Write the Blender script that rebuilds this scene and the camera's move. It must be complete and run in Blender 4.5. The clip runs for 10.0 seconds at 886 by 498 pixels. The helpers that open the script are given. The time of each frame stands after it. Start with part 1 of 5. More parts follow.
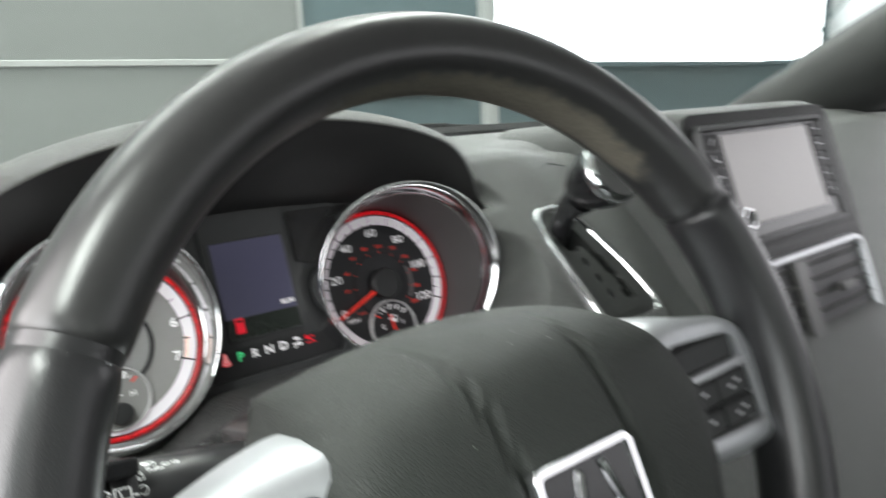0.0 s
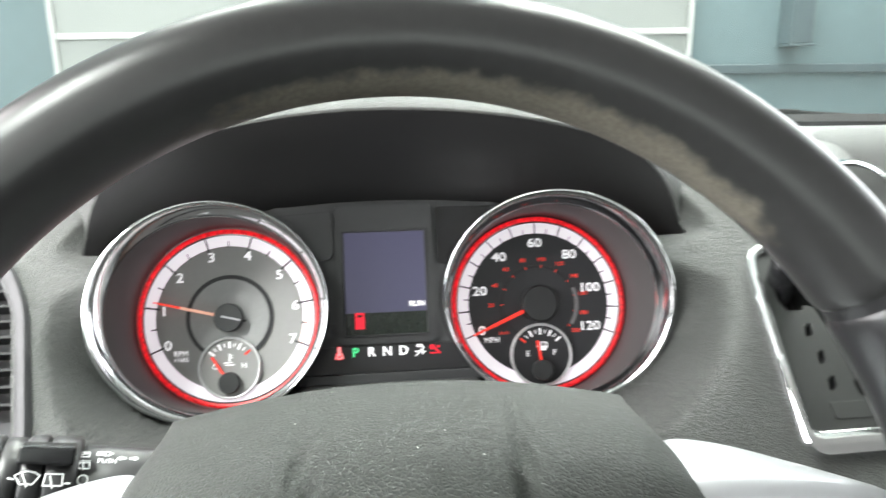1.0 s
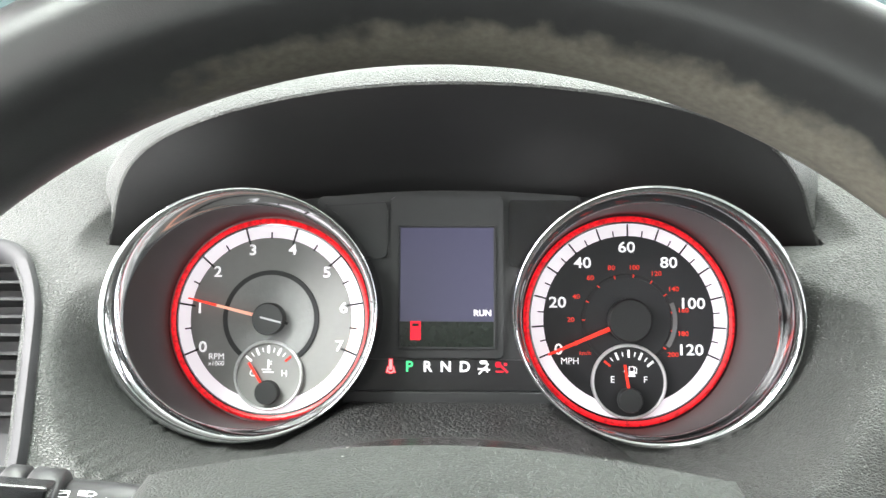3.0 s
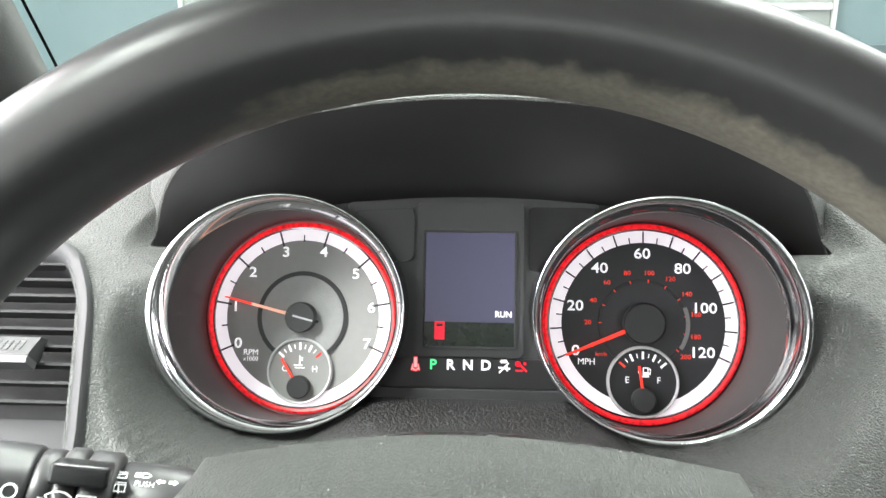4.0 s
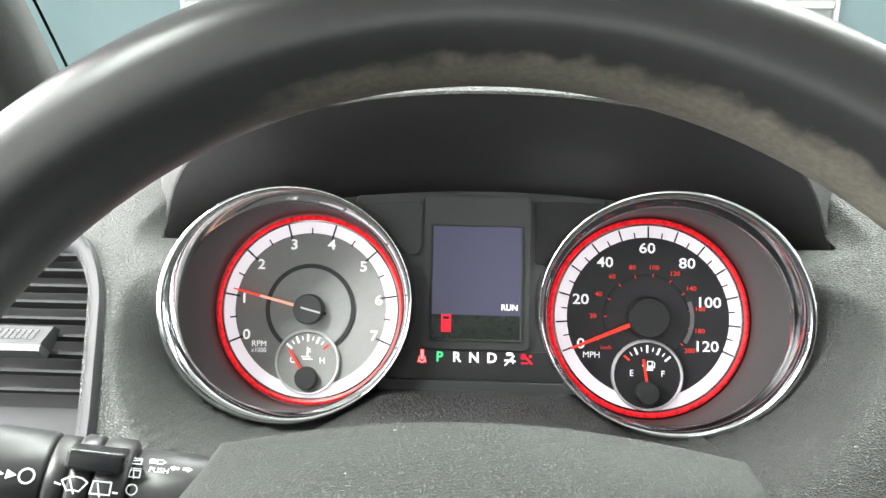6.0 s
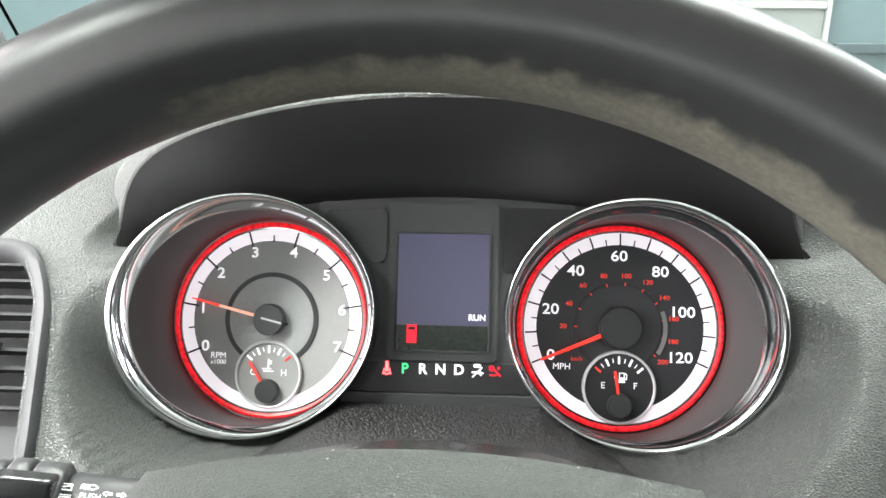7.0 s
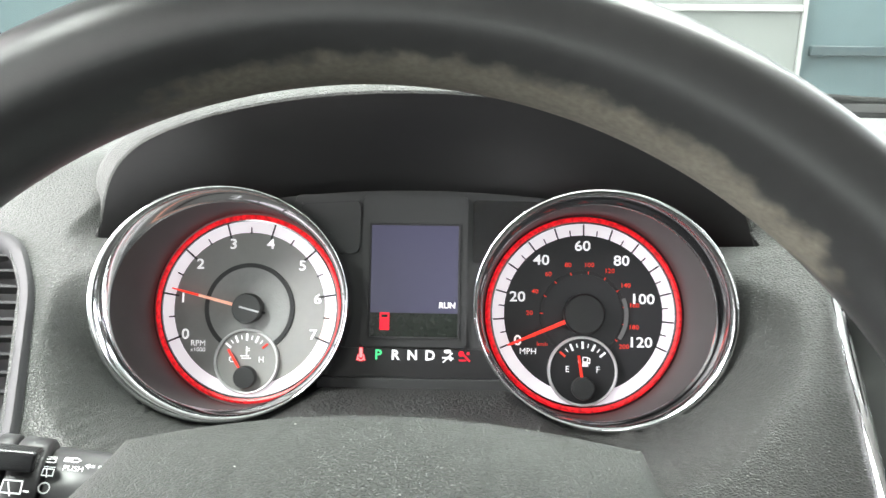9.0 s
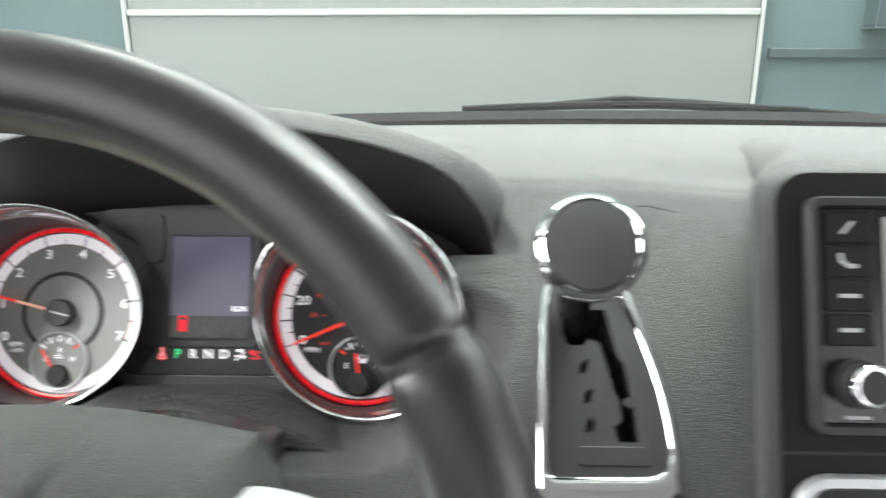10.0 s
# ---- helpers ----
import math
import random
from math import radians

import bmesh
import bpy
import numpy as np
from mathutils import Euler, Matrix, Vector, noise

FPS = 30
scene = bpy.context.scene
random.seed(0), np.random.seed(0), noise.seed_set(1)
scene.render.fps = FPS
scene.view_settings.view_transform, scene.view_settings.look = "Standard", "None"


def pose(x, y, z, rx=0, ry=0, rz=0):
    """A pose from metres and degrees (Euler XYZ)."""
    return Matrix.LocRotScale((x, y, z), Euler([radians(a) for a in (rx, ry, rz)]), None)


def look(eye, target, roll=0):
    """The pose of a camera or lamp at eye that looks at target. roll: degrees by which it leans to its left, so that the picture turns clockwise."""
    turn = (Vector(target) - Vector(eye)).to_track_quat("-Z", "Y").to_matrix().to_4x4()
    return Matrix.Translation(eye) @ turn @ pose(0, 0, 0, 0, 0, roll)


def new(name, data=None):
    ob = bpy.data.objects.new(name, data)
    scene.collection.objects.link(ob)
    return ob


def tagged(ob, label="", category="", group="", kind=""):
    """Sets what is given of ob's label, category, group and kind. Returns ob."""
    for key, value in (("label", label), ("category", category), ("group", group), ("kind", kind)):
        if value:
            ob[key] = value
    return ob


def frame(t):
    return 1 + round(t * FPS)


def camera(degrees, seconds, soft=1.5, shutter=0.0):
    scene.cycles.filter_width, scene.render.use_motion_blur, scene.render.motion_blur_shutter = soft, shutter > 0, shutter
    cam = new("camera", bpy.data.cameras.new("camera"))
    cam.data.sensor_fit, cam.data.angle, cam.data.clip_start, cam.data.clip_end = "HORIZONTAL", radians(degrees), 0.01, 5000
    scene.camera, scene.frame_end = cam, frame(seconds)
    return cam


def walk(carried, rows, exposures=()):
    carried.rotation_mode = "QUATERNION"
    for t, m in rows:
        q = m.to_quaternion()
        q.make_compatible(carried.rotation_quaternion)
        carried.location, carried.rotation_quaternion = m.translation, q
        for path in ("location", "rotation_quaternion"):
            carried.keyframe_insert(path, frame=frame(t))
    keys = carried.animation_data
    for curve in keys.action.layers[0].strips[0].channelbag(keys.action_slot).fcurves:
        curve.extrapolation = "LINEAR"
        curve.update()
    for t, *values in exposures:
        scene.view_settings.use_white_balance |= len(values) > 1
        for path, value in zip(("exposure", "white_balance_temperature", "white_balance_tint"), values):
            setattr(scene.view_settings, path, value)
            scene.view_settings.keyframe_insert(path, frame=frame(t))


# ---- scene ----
cam = camera(64.66, 10.0, shutter=0.5)
# the instrument panel leans back by 20 degrees; its own axes: x right, y into the dash, z up its face
PANEL = pose(0, 0, 1.10, -20, 0, 0)
ROWS = [
    (0.0, -0.1781, -0.4582, -0.0182, 93.76, 14.53, -35.55),
    (0.2, -0.1575, -0.4443, -0.0089, 95.44, 11.80, -29.35),
    (0.4, -0.1116, -0.4595, -0.0044, 96.18, 9.19, -20.93),
    (0.5, -0.0908, -0.4644, 0.0001, 96.08, 7.99, -18.10),
    (1.0, -0.0064, -0.4491, -0.0077, 95.98, 2.74, -5.23),
    (1.5, -0.0016, -0.4216, -0.0005, 94.45, 1.07, -0.95),
    (2.0, -0.0137, -0.4043, 0.0074, 93.67, 0.78, -0.75),
    (2.2, -0.0018, -0.3921, 0.0089, 93.78, 0.72, -0.68),
    (3.5, 0.0104, -0.3852, 0.0118, 94.36, -0.77, 3.17),
    (4.0, 0.0054, -0.4056, 0.0124, 94.23, -0.99, 3.08),
    (4.5, 0.0052, -0.4150, 0.0070, 94.09, -0.90, 2.92),
    (5.0, 0.0006, -0.4110, 0.0115, 93.99, -1.05, 2.95),
    (6.3, 0.0020, -0.4081, 0.0084, 93.96, -1.36, 3.01),
    (6.5, 0.0121, -0.3970, 0.0070, 93.97, -1.29, 3.06),
    (7.0, 0.0178, -0.3955, 0.0162, 93.94, -1.26, 2.72),
    (7.5, 0.0206, -0.4041, 0.0176, 93.88, -1.21, 2.47),
    (8.0, 0.0239, -0.3993, 0.0133, 94.04, -1.13, 2.22),
    (8.5, 0.0224, -0.3972, 0.0120, 94.06, -1.11, 1.86),
    (9.0, 0.0272, -0.4118, 0.0086, 94.13, -0.96, 1.58),
    (9.5, 0.0593, -0.4194, 0.0129, 94.10, -0.82, 1.47),
    (9.7, 0.0946, -0.4411, 0.0134, 94.13, -0.75, 0.99),
    (9.8, 0.1157, -0.4505, 0.0126, 94.20, -0.58, 1.15),
    (10.0, 0.1619, -0.4519, 0.0125, 94.13, -0.57, 1.56),
]
walk(cam, [(t, PANEL @ pose(x, y, z, rx, ry, rz)) for t, x, y, z, rx, ry, rz in ROWS],
     exposures=[(0, -0.86), (0.3, -0.52), (0.6, -0.16), (1.0, 0.2), (2.0, 0.46), (4.5, 0.3), (8.0, 0.32), (9.0, 0.25), (9.5, 0.2), (10.0, -0.17)])

# ---- light: a closed workshop with a ceiling light in front and added fill lamps ----
world = bpy.data.worlds.new("workshop_air")
scene.world = world
world.use_nodes = True
world.node_tree.nodes["Background"].inputs[0].default_value = (0.75, 0.85, 0.9, 1)
world.node_tree.nodes["Background"].inputs[1].default_value = 0.15


def area(name, where, target, sx, sy, watts, colour):
    data = bpy.data.lights.new(name, "AREA")
    data.shape, data.size, data.size_y, data.energy, data.color = "RECTANGLE", sx, sy, watts, colour
    ob = new(name, data)
    ob.matrix_world = look(where, target)
    return ob


WHITE = (0.93, 1.0, 0.94)
PINKISH = (1.0, 0.98, 0.96)
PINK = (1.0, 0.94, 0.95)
LAVENDER = (0.98, 0.95, 1.0)
area("ceiling_light_front", (0.2, 2.1, 3.35), (0.2, 1.0, 1.2), 3.0, 0.35, 150, WHITE)
# unseen fill lamp, added to brighten the dash right of the hood
area("fill_light_right", (1.5, 1.2, 3.4), (1.3, 1.0, 0), 0.35, 2.5, 105, WHITE)
# unseen lamps added in the car's window openings, in place of light from outside
area("driver_window_fill", (-0.455, -0.12, 1.33), (0, -0.12, 1.25), 0.5, 0.4, 9.0, PINK)
area("sliding_door_fill", (-0.455, -1.3, 1.53), (0, -1.3, 1.50), 0.8, 0.42, 4.5, PINKISH)
area("passenger_window_fill", (1.185, -0.35, 1.32), (0, -0.35, 1.2), 0.9, 0.56, 7.5, LAVENDER)
area("passenger_sliding_door_fill", (1.185, -1.65, 1.32), (0, -1.55, 1.2), 0.9, 0.56, 4.8, LAVENDER)
area("tailgate_window_fill", (0.4, -2.63, 1.45), (0.2, 0, 1.25), 1.2, 0.5, 4, WHITE)
# two unseen fill lamps overhead, added to lift the left dash and the dials
area("fill_light_left", (-1.35, -1.0, 3.35), (-1.35, -1.0, 0), 0.35, 1.4, 230, WHITE)
area("fill_light_rear", (-0.6, -3.4, 3.3), (-0.6, -3.4, 0), 3.0, 0.3, 30, WHITE)


# ---- materials ----
def material(name, colour, rough=0.5, metal=0.0, grain=0.0, size=600.0, vary=0.12, blotch=14.0, coat=0.0, glow=0.0, glow_colour=None, kind="noise", stretch=(1, 1, 1)):
    """Procedural surface: colour that varies at two scales, uneven gloss and a fine bump of 1 / size metres."""
    m = bpy.data.materials.new(name)
    m.use_nodes = True
    nt = m.node_tree
    b = nt.nodes["Principled BSDF"]
    b.inputs["Metallic"].default_value = metal
    b.inputs["Coat Weight"].default_value = coat
    b.inputs["Coat Roughness"].default_value = 0.1
    tc = nt.nodes.new("ShaderNodeTexCoord")
    n1 = nt.nodes.new("ShaderNodeTexNoise")
    n1.inputs["Scale"].default_value = blotch
    n1.inputs["Detail"].default_value = 4
    nt.links.new(tc.outputs["Object"], n1.inputs["Vector"])
    n2 = nt.nodes.new("ShaderNodeTexNoise")
    n2.inputs["Scale"].default_value = blotch * 17
    n2.inputs["Detail"].default_value = 3
    nt.links.new(tc.outputs["Object"], n2.inputs["Vector"])
    add = nt.nodes.new("ShaderNodeMath")
    add.operation = "ADD"
    nt.links.new(n1.outputs[0], add.inputs[0])
    nt.links.new(n2.outputs[0], add.inputs[1])
    rng = nt.nodes.new("ShaderNodeMapRange")
    rng.inputs[1].default_value, rng.inputs[2].default_value = 0.6, 1.4
    rng.inputs[3].default_value, rng.inputs[4].default_value = 1 - vary, 1 + vary
    nt.links.new(add.outputs[0], rng.inputs[0])
    mul = nt.nodes.new("ShaderNodeVectorMath")
    mul.operation = "SCALE"
    mul.inputs[0].default_value = colour
    nt.links.new(rng.outputs[0], mul.inputs["Scale"])
    nt.links.new(mul.outputs[0], b.inputs["Base Color"])
    rr = nt.nodes.new("ShaderNodeMapRange")
    rr.inputs[1].default_value, rr.inputs[2].default_value = 0.1, 0.9
    rr.inputs[3].default_value, rr.inputs[4].default_value = rough * 0.88, min(1, rough * 1.12)
    nt.links.new(n1.outputs[0], rr.inputs[0])
    nt.links.new(rr.outputs[0], b.inputs["Roughness"])
    if grain:
        if kind == "leather":
            g = nt.nodes.new("ShaderNodeTexVoronoi")
            g.feature = "DISTANCE_TO_EDGE"
            g.inputs["Scale"].default_value = size
            warp = nt.nodes.new("ShaderNodeTexNoise")
            warp.inputs["Scale"].default_value = size * 0.6
            mix = nt.nodes.new("ShaderNodeVectorMath")
            mix.operation = "MULTIPLY_ADD"
            nt.links.new(tc.outputs["Object"], warp.inputs["Vector"])
            nt.links.new(warp.outputs["Color"], mix.inputs[0])
            mix.inputs[1].default_value = (1.4 / size,) * 3
            nt.links.new(tc.outputs["Object"], mix.inputs[2])
            pull = nt.nodes.new("ShaderNodeVectorMath")
            pull.operation = "MULTIPLY"
            pull.inputs[1].default_value = stretch
            nt.links.new(mix.outputs[0], pull.inputs[0])
            nt.links.new(pull.outputs[0], g.inputs["Vector"])
            clamp = nt.nodes.new("ShaderNodeMapRange")
            clamp.inputs[1].default_value, clamp.inputs[2].default_value = 0.0, 0.22
            nt.links.new(g.outputs["Distance"], clamp.inputs[0])
            height = clamp.outputs[0]
        else:
            g = nt.nodes.new("ShaderNodeTexNoise")
            g.inputs["Scale"].default_value = size
            g.inputs["Detail"].default_value = 2
            nt.links.new(tc.outputs["Object"], g.inputs["Vector"])
            height = g.outputs[0]
        bump = nt.nodes.new("ShaderNodeBump")
        bump.inputs["Strength"].default_value = min(1.0, grain)
        bump.inputs["Distance"].default_value = 0.35 / size * max(1.0, grain)
        nt.links.new(height, bump.inputs["Height"])
        nt.links.new(bump.outputs[0], b.inputs["Normal"])
    if glow:
        b.inputs["Emission Color"].default_value = (*(glow_colour or colour), 1)
        b.inputs["Emission Strength"].default_value = glow
    return m


def clear(name, rough=0.0, ior=1.45, tint=(1, 1, 1)):
    m = bpy.data.materials.new(name)
    m.use_nodes = True
    b = m.node_tree.nodes["Principled BSDF"]
    b.inputs["Transmission Weight"].default_value = 1
    b.inputs["IOR"].default_value = ior
    b.inputs["Roughness"].default_value = rough
    b.inputs["Base Color"].default_value = (*tint, 1)
    return m


DASH = material("grained_grey_vinyl", (0.043, 0.0455, 0.0422), 0.48, grain=1.05, size=950, vary=0.08, kind="leather", stretch=(0.5, 1, 1))
DASH.node_tree.nodes["Principled BSDF"].inputs["Specular IOR Level"].default_value = 0.44
DASH.node_tree.nodes["Principled BSDF"].inputs["Sheen Weight"].default_value = 0.12
DASH.node_tree.nodes["Principled BSDF"].inputs["Sheen Roughness"].default_value = 0.35
LEATHER = material("black_wrinkled_leatherette", (0.034, 0.035, 0.034), 0.42, grain=2.6, size=420, vary=0.1, kind="leather")
SOFT = material("soft_dark_vinyl", (0.018, 0.0205, 0.018), 0.55, grain=0.5, size=700, vary=0.16, blotch=40, kind="leather")
SOFT.node_tree.nodes["Principled BSDF"].inputs["Specular IOR Level"].default_value = 0.32
STACKSKIN = material("charcoal_grained_plastic", (0.010, 0.0105, 0.010), 0.48, grain=0.2, size=900, vary=0.08, kind="leather")
STACKSKIN.node_tree.nodes["Principled BSDF"].inputs["Specular IOR Level"].default_value = 0.22
TABLIP = material("satin_gunmetal_trim", (0.14, 0.14, 0.143), 0.32, metal=0.5, vary=0.05)
BLACK = material("matt_black_plastic", (0.03, 0.031, 0.032), 0.62, grain=0.15, size=1500, vary=0.1)
HOODIN = material("flocked_black_plastic", (0.015, 0.015, 0.015), 0.6, grain=0.2, size=1200, vary=0.1)
PLATE = material("charcoal_plastic", (0.026, 0.027, 0.028), 0.45, grain=0.12, size=1600, vary=0.06)
SMOKED = material("smoked_satin_plastic", (0.015, 0.015, 0.016), 0.38, vary=0.08)
GLOSSY = material("gloss_black_plastic", (0.012, 0.012, 0.013), 0.22, vary=0.1)
CHROME = material("chrome", (0.84, 0.85, 0.86), 0.09, metal=1.0, vary=0.03)
CHROME_DARK = material("smoked_chrome", (0.32, 0.33, 0.34), 0.12, metal=1.0, vary=0.04)
SILVER = material("satin_silver_paint", (0.5, 0.51, 0.53), 0.34, metal=0.55, vary=0.04, coat=0.2)
VENTGREY = material("satin_grey_plastic", (0.036, 0.036, 0.038), 0.6, grain=0.1, size=1400, vary=0.06)
VENTGREY.node_tree.nodes["Principled BSDF"].inputs["Specular IOR Level"].default_value = 0.25
WARMGREY = material("satin_warm_grey_plastic", (0.075, 0.073, 0.071), 0.4, grain=0.08, size=1400, vary=0.06)
SLAT = material("dark_slat_plastic", (0.022, 0.022, 0.023), 0.66, grain=0.08, size=1400, vary=0.08)
SLAT.node_tree.nodes["Principled BSDF"].inputs["Specular IOR Level"].default_value = 0.16
CONE = material("gauge_shroud_plastic", (0.04, 0.0375, 0.0375), 0.5, grain=0.05, size=1200, vary=0.05)
TACHFACE = material("grey_dial_print", (0.27, 0.265, 0.262), 0.55, vary=0.05)
TACHDISC = material("dotted_grey_dial_print", (0.28, 0.28, 0.28), 0.5, grain=0.6, size=900, vary=0.08)
SPEEDFACE = material("black_dial_print", (0.022, 0.022, 0.025), 0.5, vary=0.08)
BAND = material("backlit_white_band", (0.7, 0.68, 0.72), 0.5, vary=0.03, glow=0.5, glow_colour=(1.0, 0.9, 0.97))
PRINT = material("backlit_white_print", (0.8, 0.8, 0.82), 0.5, vary=0.02, glow=0.6, glow_colour=(1, 0.97, 1))
DIMPRINT = material("grey_print", (0.5, 0.5, 0.52), 0.5, vary=0.04)
TICK = material("black_tick_print", (0.015, 0.015, 0.017), 0.5, vary=0.05)
REDRING = material("lit_red_ring", (0.25, 0.01, 0.012), 0.4, vary=0.05, glow=1.0, glow_colour=(1.0, 0.012, 0.022))
def beaded(m, low, high, size):
    """Uneven light along a light guide."""
    nt = m.node_tree
    tc = nt.nodes.new("ShaderNodeTexCoord")
    n = nt.nodes.new("ShaderNodeTexNoise")
    n.inputs["Scale"].default_value = size
    n.inputs["Detail"].default_value = 3
    nt.links.new(tc.outputs["Object"], n.inputs["Vector"])
    r = nt.nodes.new("ShaderNodeMapRange")
    r.inputs[1].default_value, r.inputs[2].default_value, r.inputs[3].default_value, r.inputs[4].default_value = 0.35, 0.68, low, high
    nt.links.new(n.outputs[0], r.inputs[0])
    nt.links.new(r.outputs[0], nt.nodes["Principled BSDF"].inputs["Emission Strength"])


beaded(REDRING, 0.3, 0.95, 420)
REDPRINT = material("lit_red_print", (0.5, 0.03, 0.02), 0.5, vary=0.05, glow=0.55, glow_colour=(1.0, 0.05, 0.025))
NEEDLE = material("lit_red_needle", (0.45, 0.025, 0.015), 0.4, vary=0.05, glow=0.85, glow_colour=(1.0, 0.03, 0.014))
NEEDLE_PALE = material("lit_pale_needle", (0.8, 0.4, 0.3), 0.4, vary=0.05, glow=0.5, glow_colour=(1.0, 0.5, 0.36))
LCD = material("lit_violet_liquid_crystal", (0.03, 0.03, 0.05), 0.22, vary=0.05, glow=0.075, glow_colour=(0.62, 0.6, 1.0))
LCDLOW = material("dark_icon_window", (0.012, 0.016, 0.013), 0.25, vary=0.1)
LAMPRED = material("lit_red_lamp", (0.15, 0.005, 0.01), 0.5, vary=0.02, glow=1.0, glow_colour=(1.0, 0.006, 0.03))
LAMPGREEN = material("lit_green_lamp", (0.05, 0.5, 0.2), 0.5, vary=0.02, glow=0.7, glow_colour=(0.1, 0.9, 0.32))
LAMPOFF_AMBER = material("unlit_amber_lamp", (0.0135, 0.0125, 0.011), 0.25, vary=0.05)
LAMPOFF_RED = material("unlit_red_lamp", (0.016, 0.0148, 0.0152), 0.38, vary=0.05)
KNOBRUB = material("dark_rubber", (0.055, 0.057, 0.055), 0.55, grain=0.3, size=1100, vary=0.08)
SCREEN = material("pale_touch_screen", (0.3, 0.28, 0.28), 0.3, vary=0.05, glow=0.1, glow_colour=(1, 0.95, 0.96))
ICON = material("white_icon_print", (0.75, 0.76, 0.76), 0.5, vary=0.03)
RIMRING = material("bright_silver_trim", (0.62, 0.62, 0.63), 0.3, metal=0.3, vary=0.04)
ARCGREY = material("dim_grey_print", (0.16, 0.16, 0.165), 0.5, vary=0.15, blotch=200)
GATEPLATE = material("grey_gate_plastic", (0.023, 0.0245, 0.023), 0.5, grain=0.1, size=1400, vary=0.06)
PILLAR = material("grey_pillar_cloth", (0.022, 0.023, 0.022), 0.75, grain=0.5, size=900, vary=0.08)
HEADLINER = material("pale_headliner_cloth", (0.42, 0.42, 0.4), 0.85, grain=0.4, size=900, vary=0.06)
GLASS = clear("clear_glass")


def rim_leather():
    """Black glossy leather, worn to a brown-grey nap on the side that faces the hub."""
    m = material("worn_black_leather", (0.025, 0.025, 0.025), 0.31, grain=0.05, size=1300, vary=0.12, kind="leather")
    nt = m.node_tree
    b = nt.nodes["Principled BSDF"]
    old = b.inputs["Base Color"].links[0].from_socket
    oldr = b.inputs["Roughness"].links[0].from_socket
    tc = nt.nodes.new("ShaderNodeTexCoord")
    flat = nt.nodes.new("ShaderNodeVectorMath")
    flat.operation = "MULTIPLY"
    flat.inputs[1].default_value = (1, 1, 0)
    nt.links.new(tc.outputs["Object"], flat.inputs[0])
    length = nt.nodes.new("ShaderNodeVectorMath")
    length.operation = "LENGTH"
    nt.links.new(flat.outputs[0], length.inputs[0])
    n = nt.nodes.new("ShaderNodeTexNoise")
    n.inputs["Scale"].default_value = 150
    n.inputs["Roughness"].default_value = 0.55
    n.inputs["Detail"].default_value = 5
    nt.links.new(tc.outputs["Object"], n.inputs["Vector"])
    ma = nt.nodes.new("ShaderNodeMath")
    ma.operation = "MULTIPLY_ADD"
    ma.inputs[1].default_value = 0.0048
    nt.links.new(n.outputs[0], ma.inputs[0])
    nt.links.new(length.outputs["Value"], ma.inputs[2])
    # the wear is widest at the top of the wheel and thins out towards both grips
    axes = nt.nodes.new("ShaderNodeSeparateXYZ")
    nt.links.new(tc.outputs["Object"], axes.inputs[0])
    turn = nt.nodes.new("ShaderNodeMath")
    turn.operation = "ARCTAN2"
    nt.links.new(axes.outputs[1], turn.inputs[0])
    nt.links.new(axes.outputs[0], turn.inputs[1])
    thin = nt.nodes.new("ShaderNodeFloatCurve")
    span = nt.nodes.new("ShaderNodeMath")
    span.operation = "DIVIDE"
    span.inputs[1].default_value = math.pi
    nt.links.new(turn.outputs[0], span.inputs[0])
    nt.links.new(span.outputs[0], thin.inputs["Value"])
    line = thin.mapping.curves[0]
    line.points[0].location, line.points[1].location = (0.12, 1.0), (0.86, 1.0)
    for p in ((0.20, 0.75), (0.28, 0.05), (0.52, 0.0), (0.66, 0.5)):
        line.points.new(*p)
    thin.mapping.update()
    less = nt.nodes.new("ShaderNodeMath")
    less.operation = "MULTIPLY_ADD"
    less.inputs[1].default_value = 0.0075
    nt.links.new(thin.outputs[0], less.inputs[0])
    nt.links.new(ma.outputs[0], less.inputs[2])
    edge = nt.nodes.new("ShaderNodeMapRange")
    edge.inputs[1].default_value, edge.inputs[2].default_value = 0.1623, 0.1604
    nt.links.new(less.outputs[0], edge.inputs[0])
    nap = nt.nodes.new("ShaderNodeTexNoise")
    nap.inputs["Scale"].default_value = 500
    nt.links.new(tc.outputs["Object"], nap.inputs["Vector"])
    ramp = nt.nodes.new("ShaderNodeMapRange")
    ramp.inputs[3].default_value, ramp.inputs[4].default_value = 0.6, 1.4
    nt.links.new(nap.outputs[0], ramp.inputs[0])
    sc = nt.nodes.new("ShaderNodeVectorMath")
    sc.operation = "SCALE"
    sc.inputs[0].default_value = (0.104, 0.095, 0.075)
    nt.links.new(ramp.outputs[0], sc.inputs["Scale"])
    mix = nt.nodes.new("ShaderNodeMix")
    mix.data_type = "RGBA"
    nt.links.new(edge.outputs[0], mix.inputs[0])
    nt.links.new(old, mix.inputs[6])
    nt.links.new(sc.outputs[0], mix.inputs[7])
    nt.links.new(mix.outputs[2], b.inputs["Base Color"])
    mr = nt.nodes.new("ShaderNodeMix")
    nt.links.new(edge.outputs[0], mr.inputs[0])
    nt.links.new(oldr, mr.inputs[2])
    mr.inputs[3].default_value = 0.85
    nt.links.new(mr.outputs[0], b.inputs["Roughness"])
    return m


RIM = rim_leather()


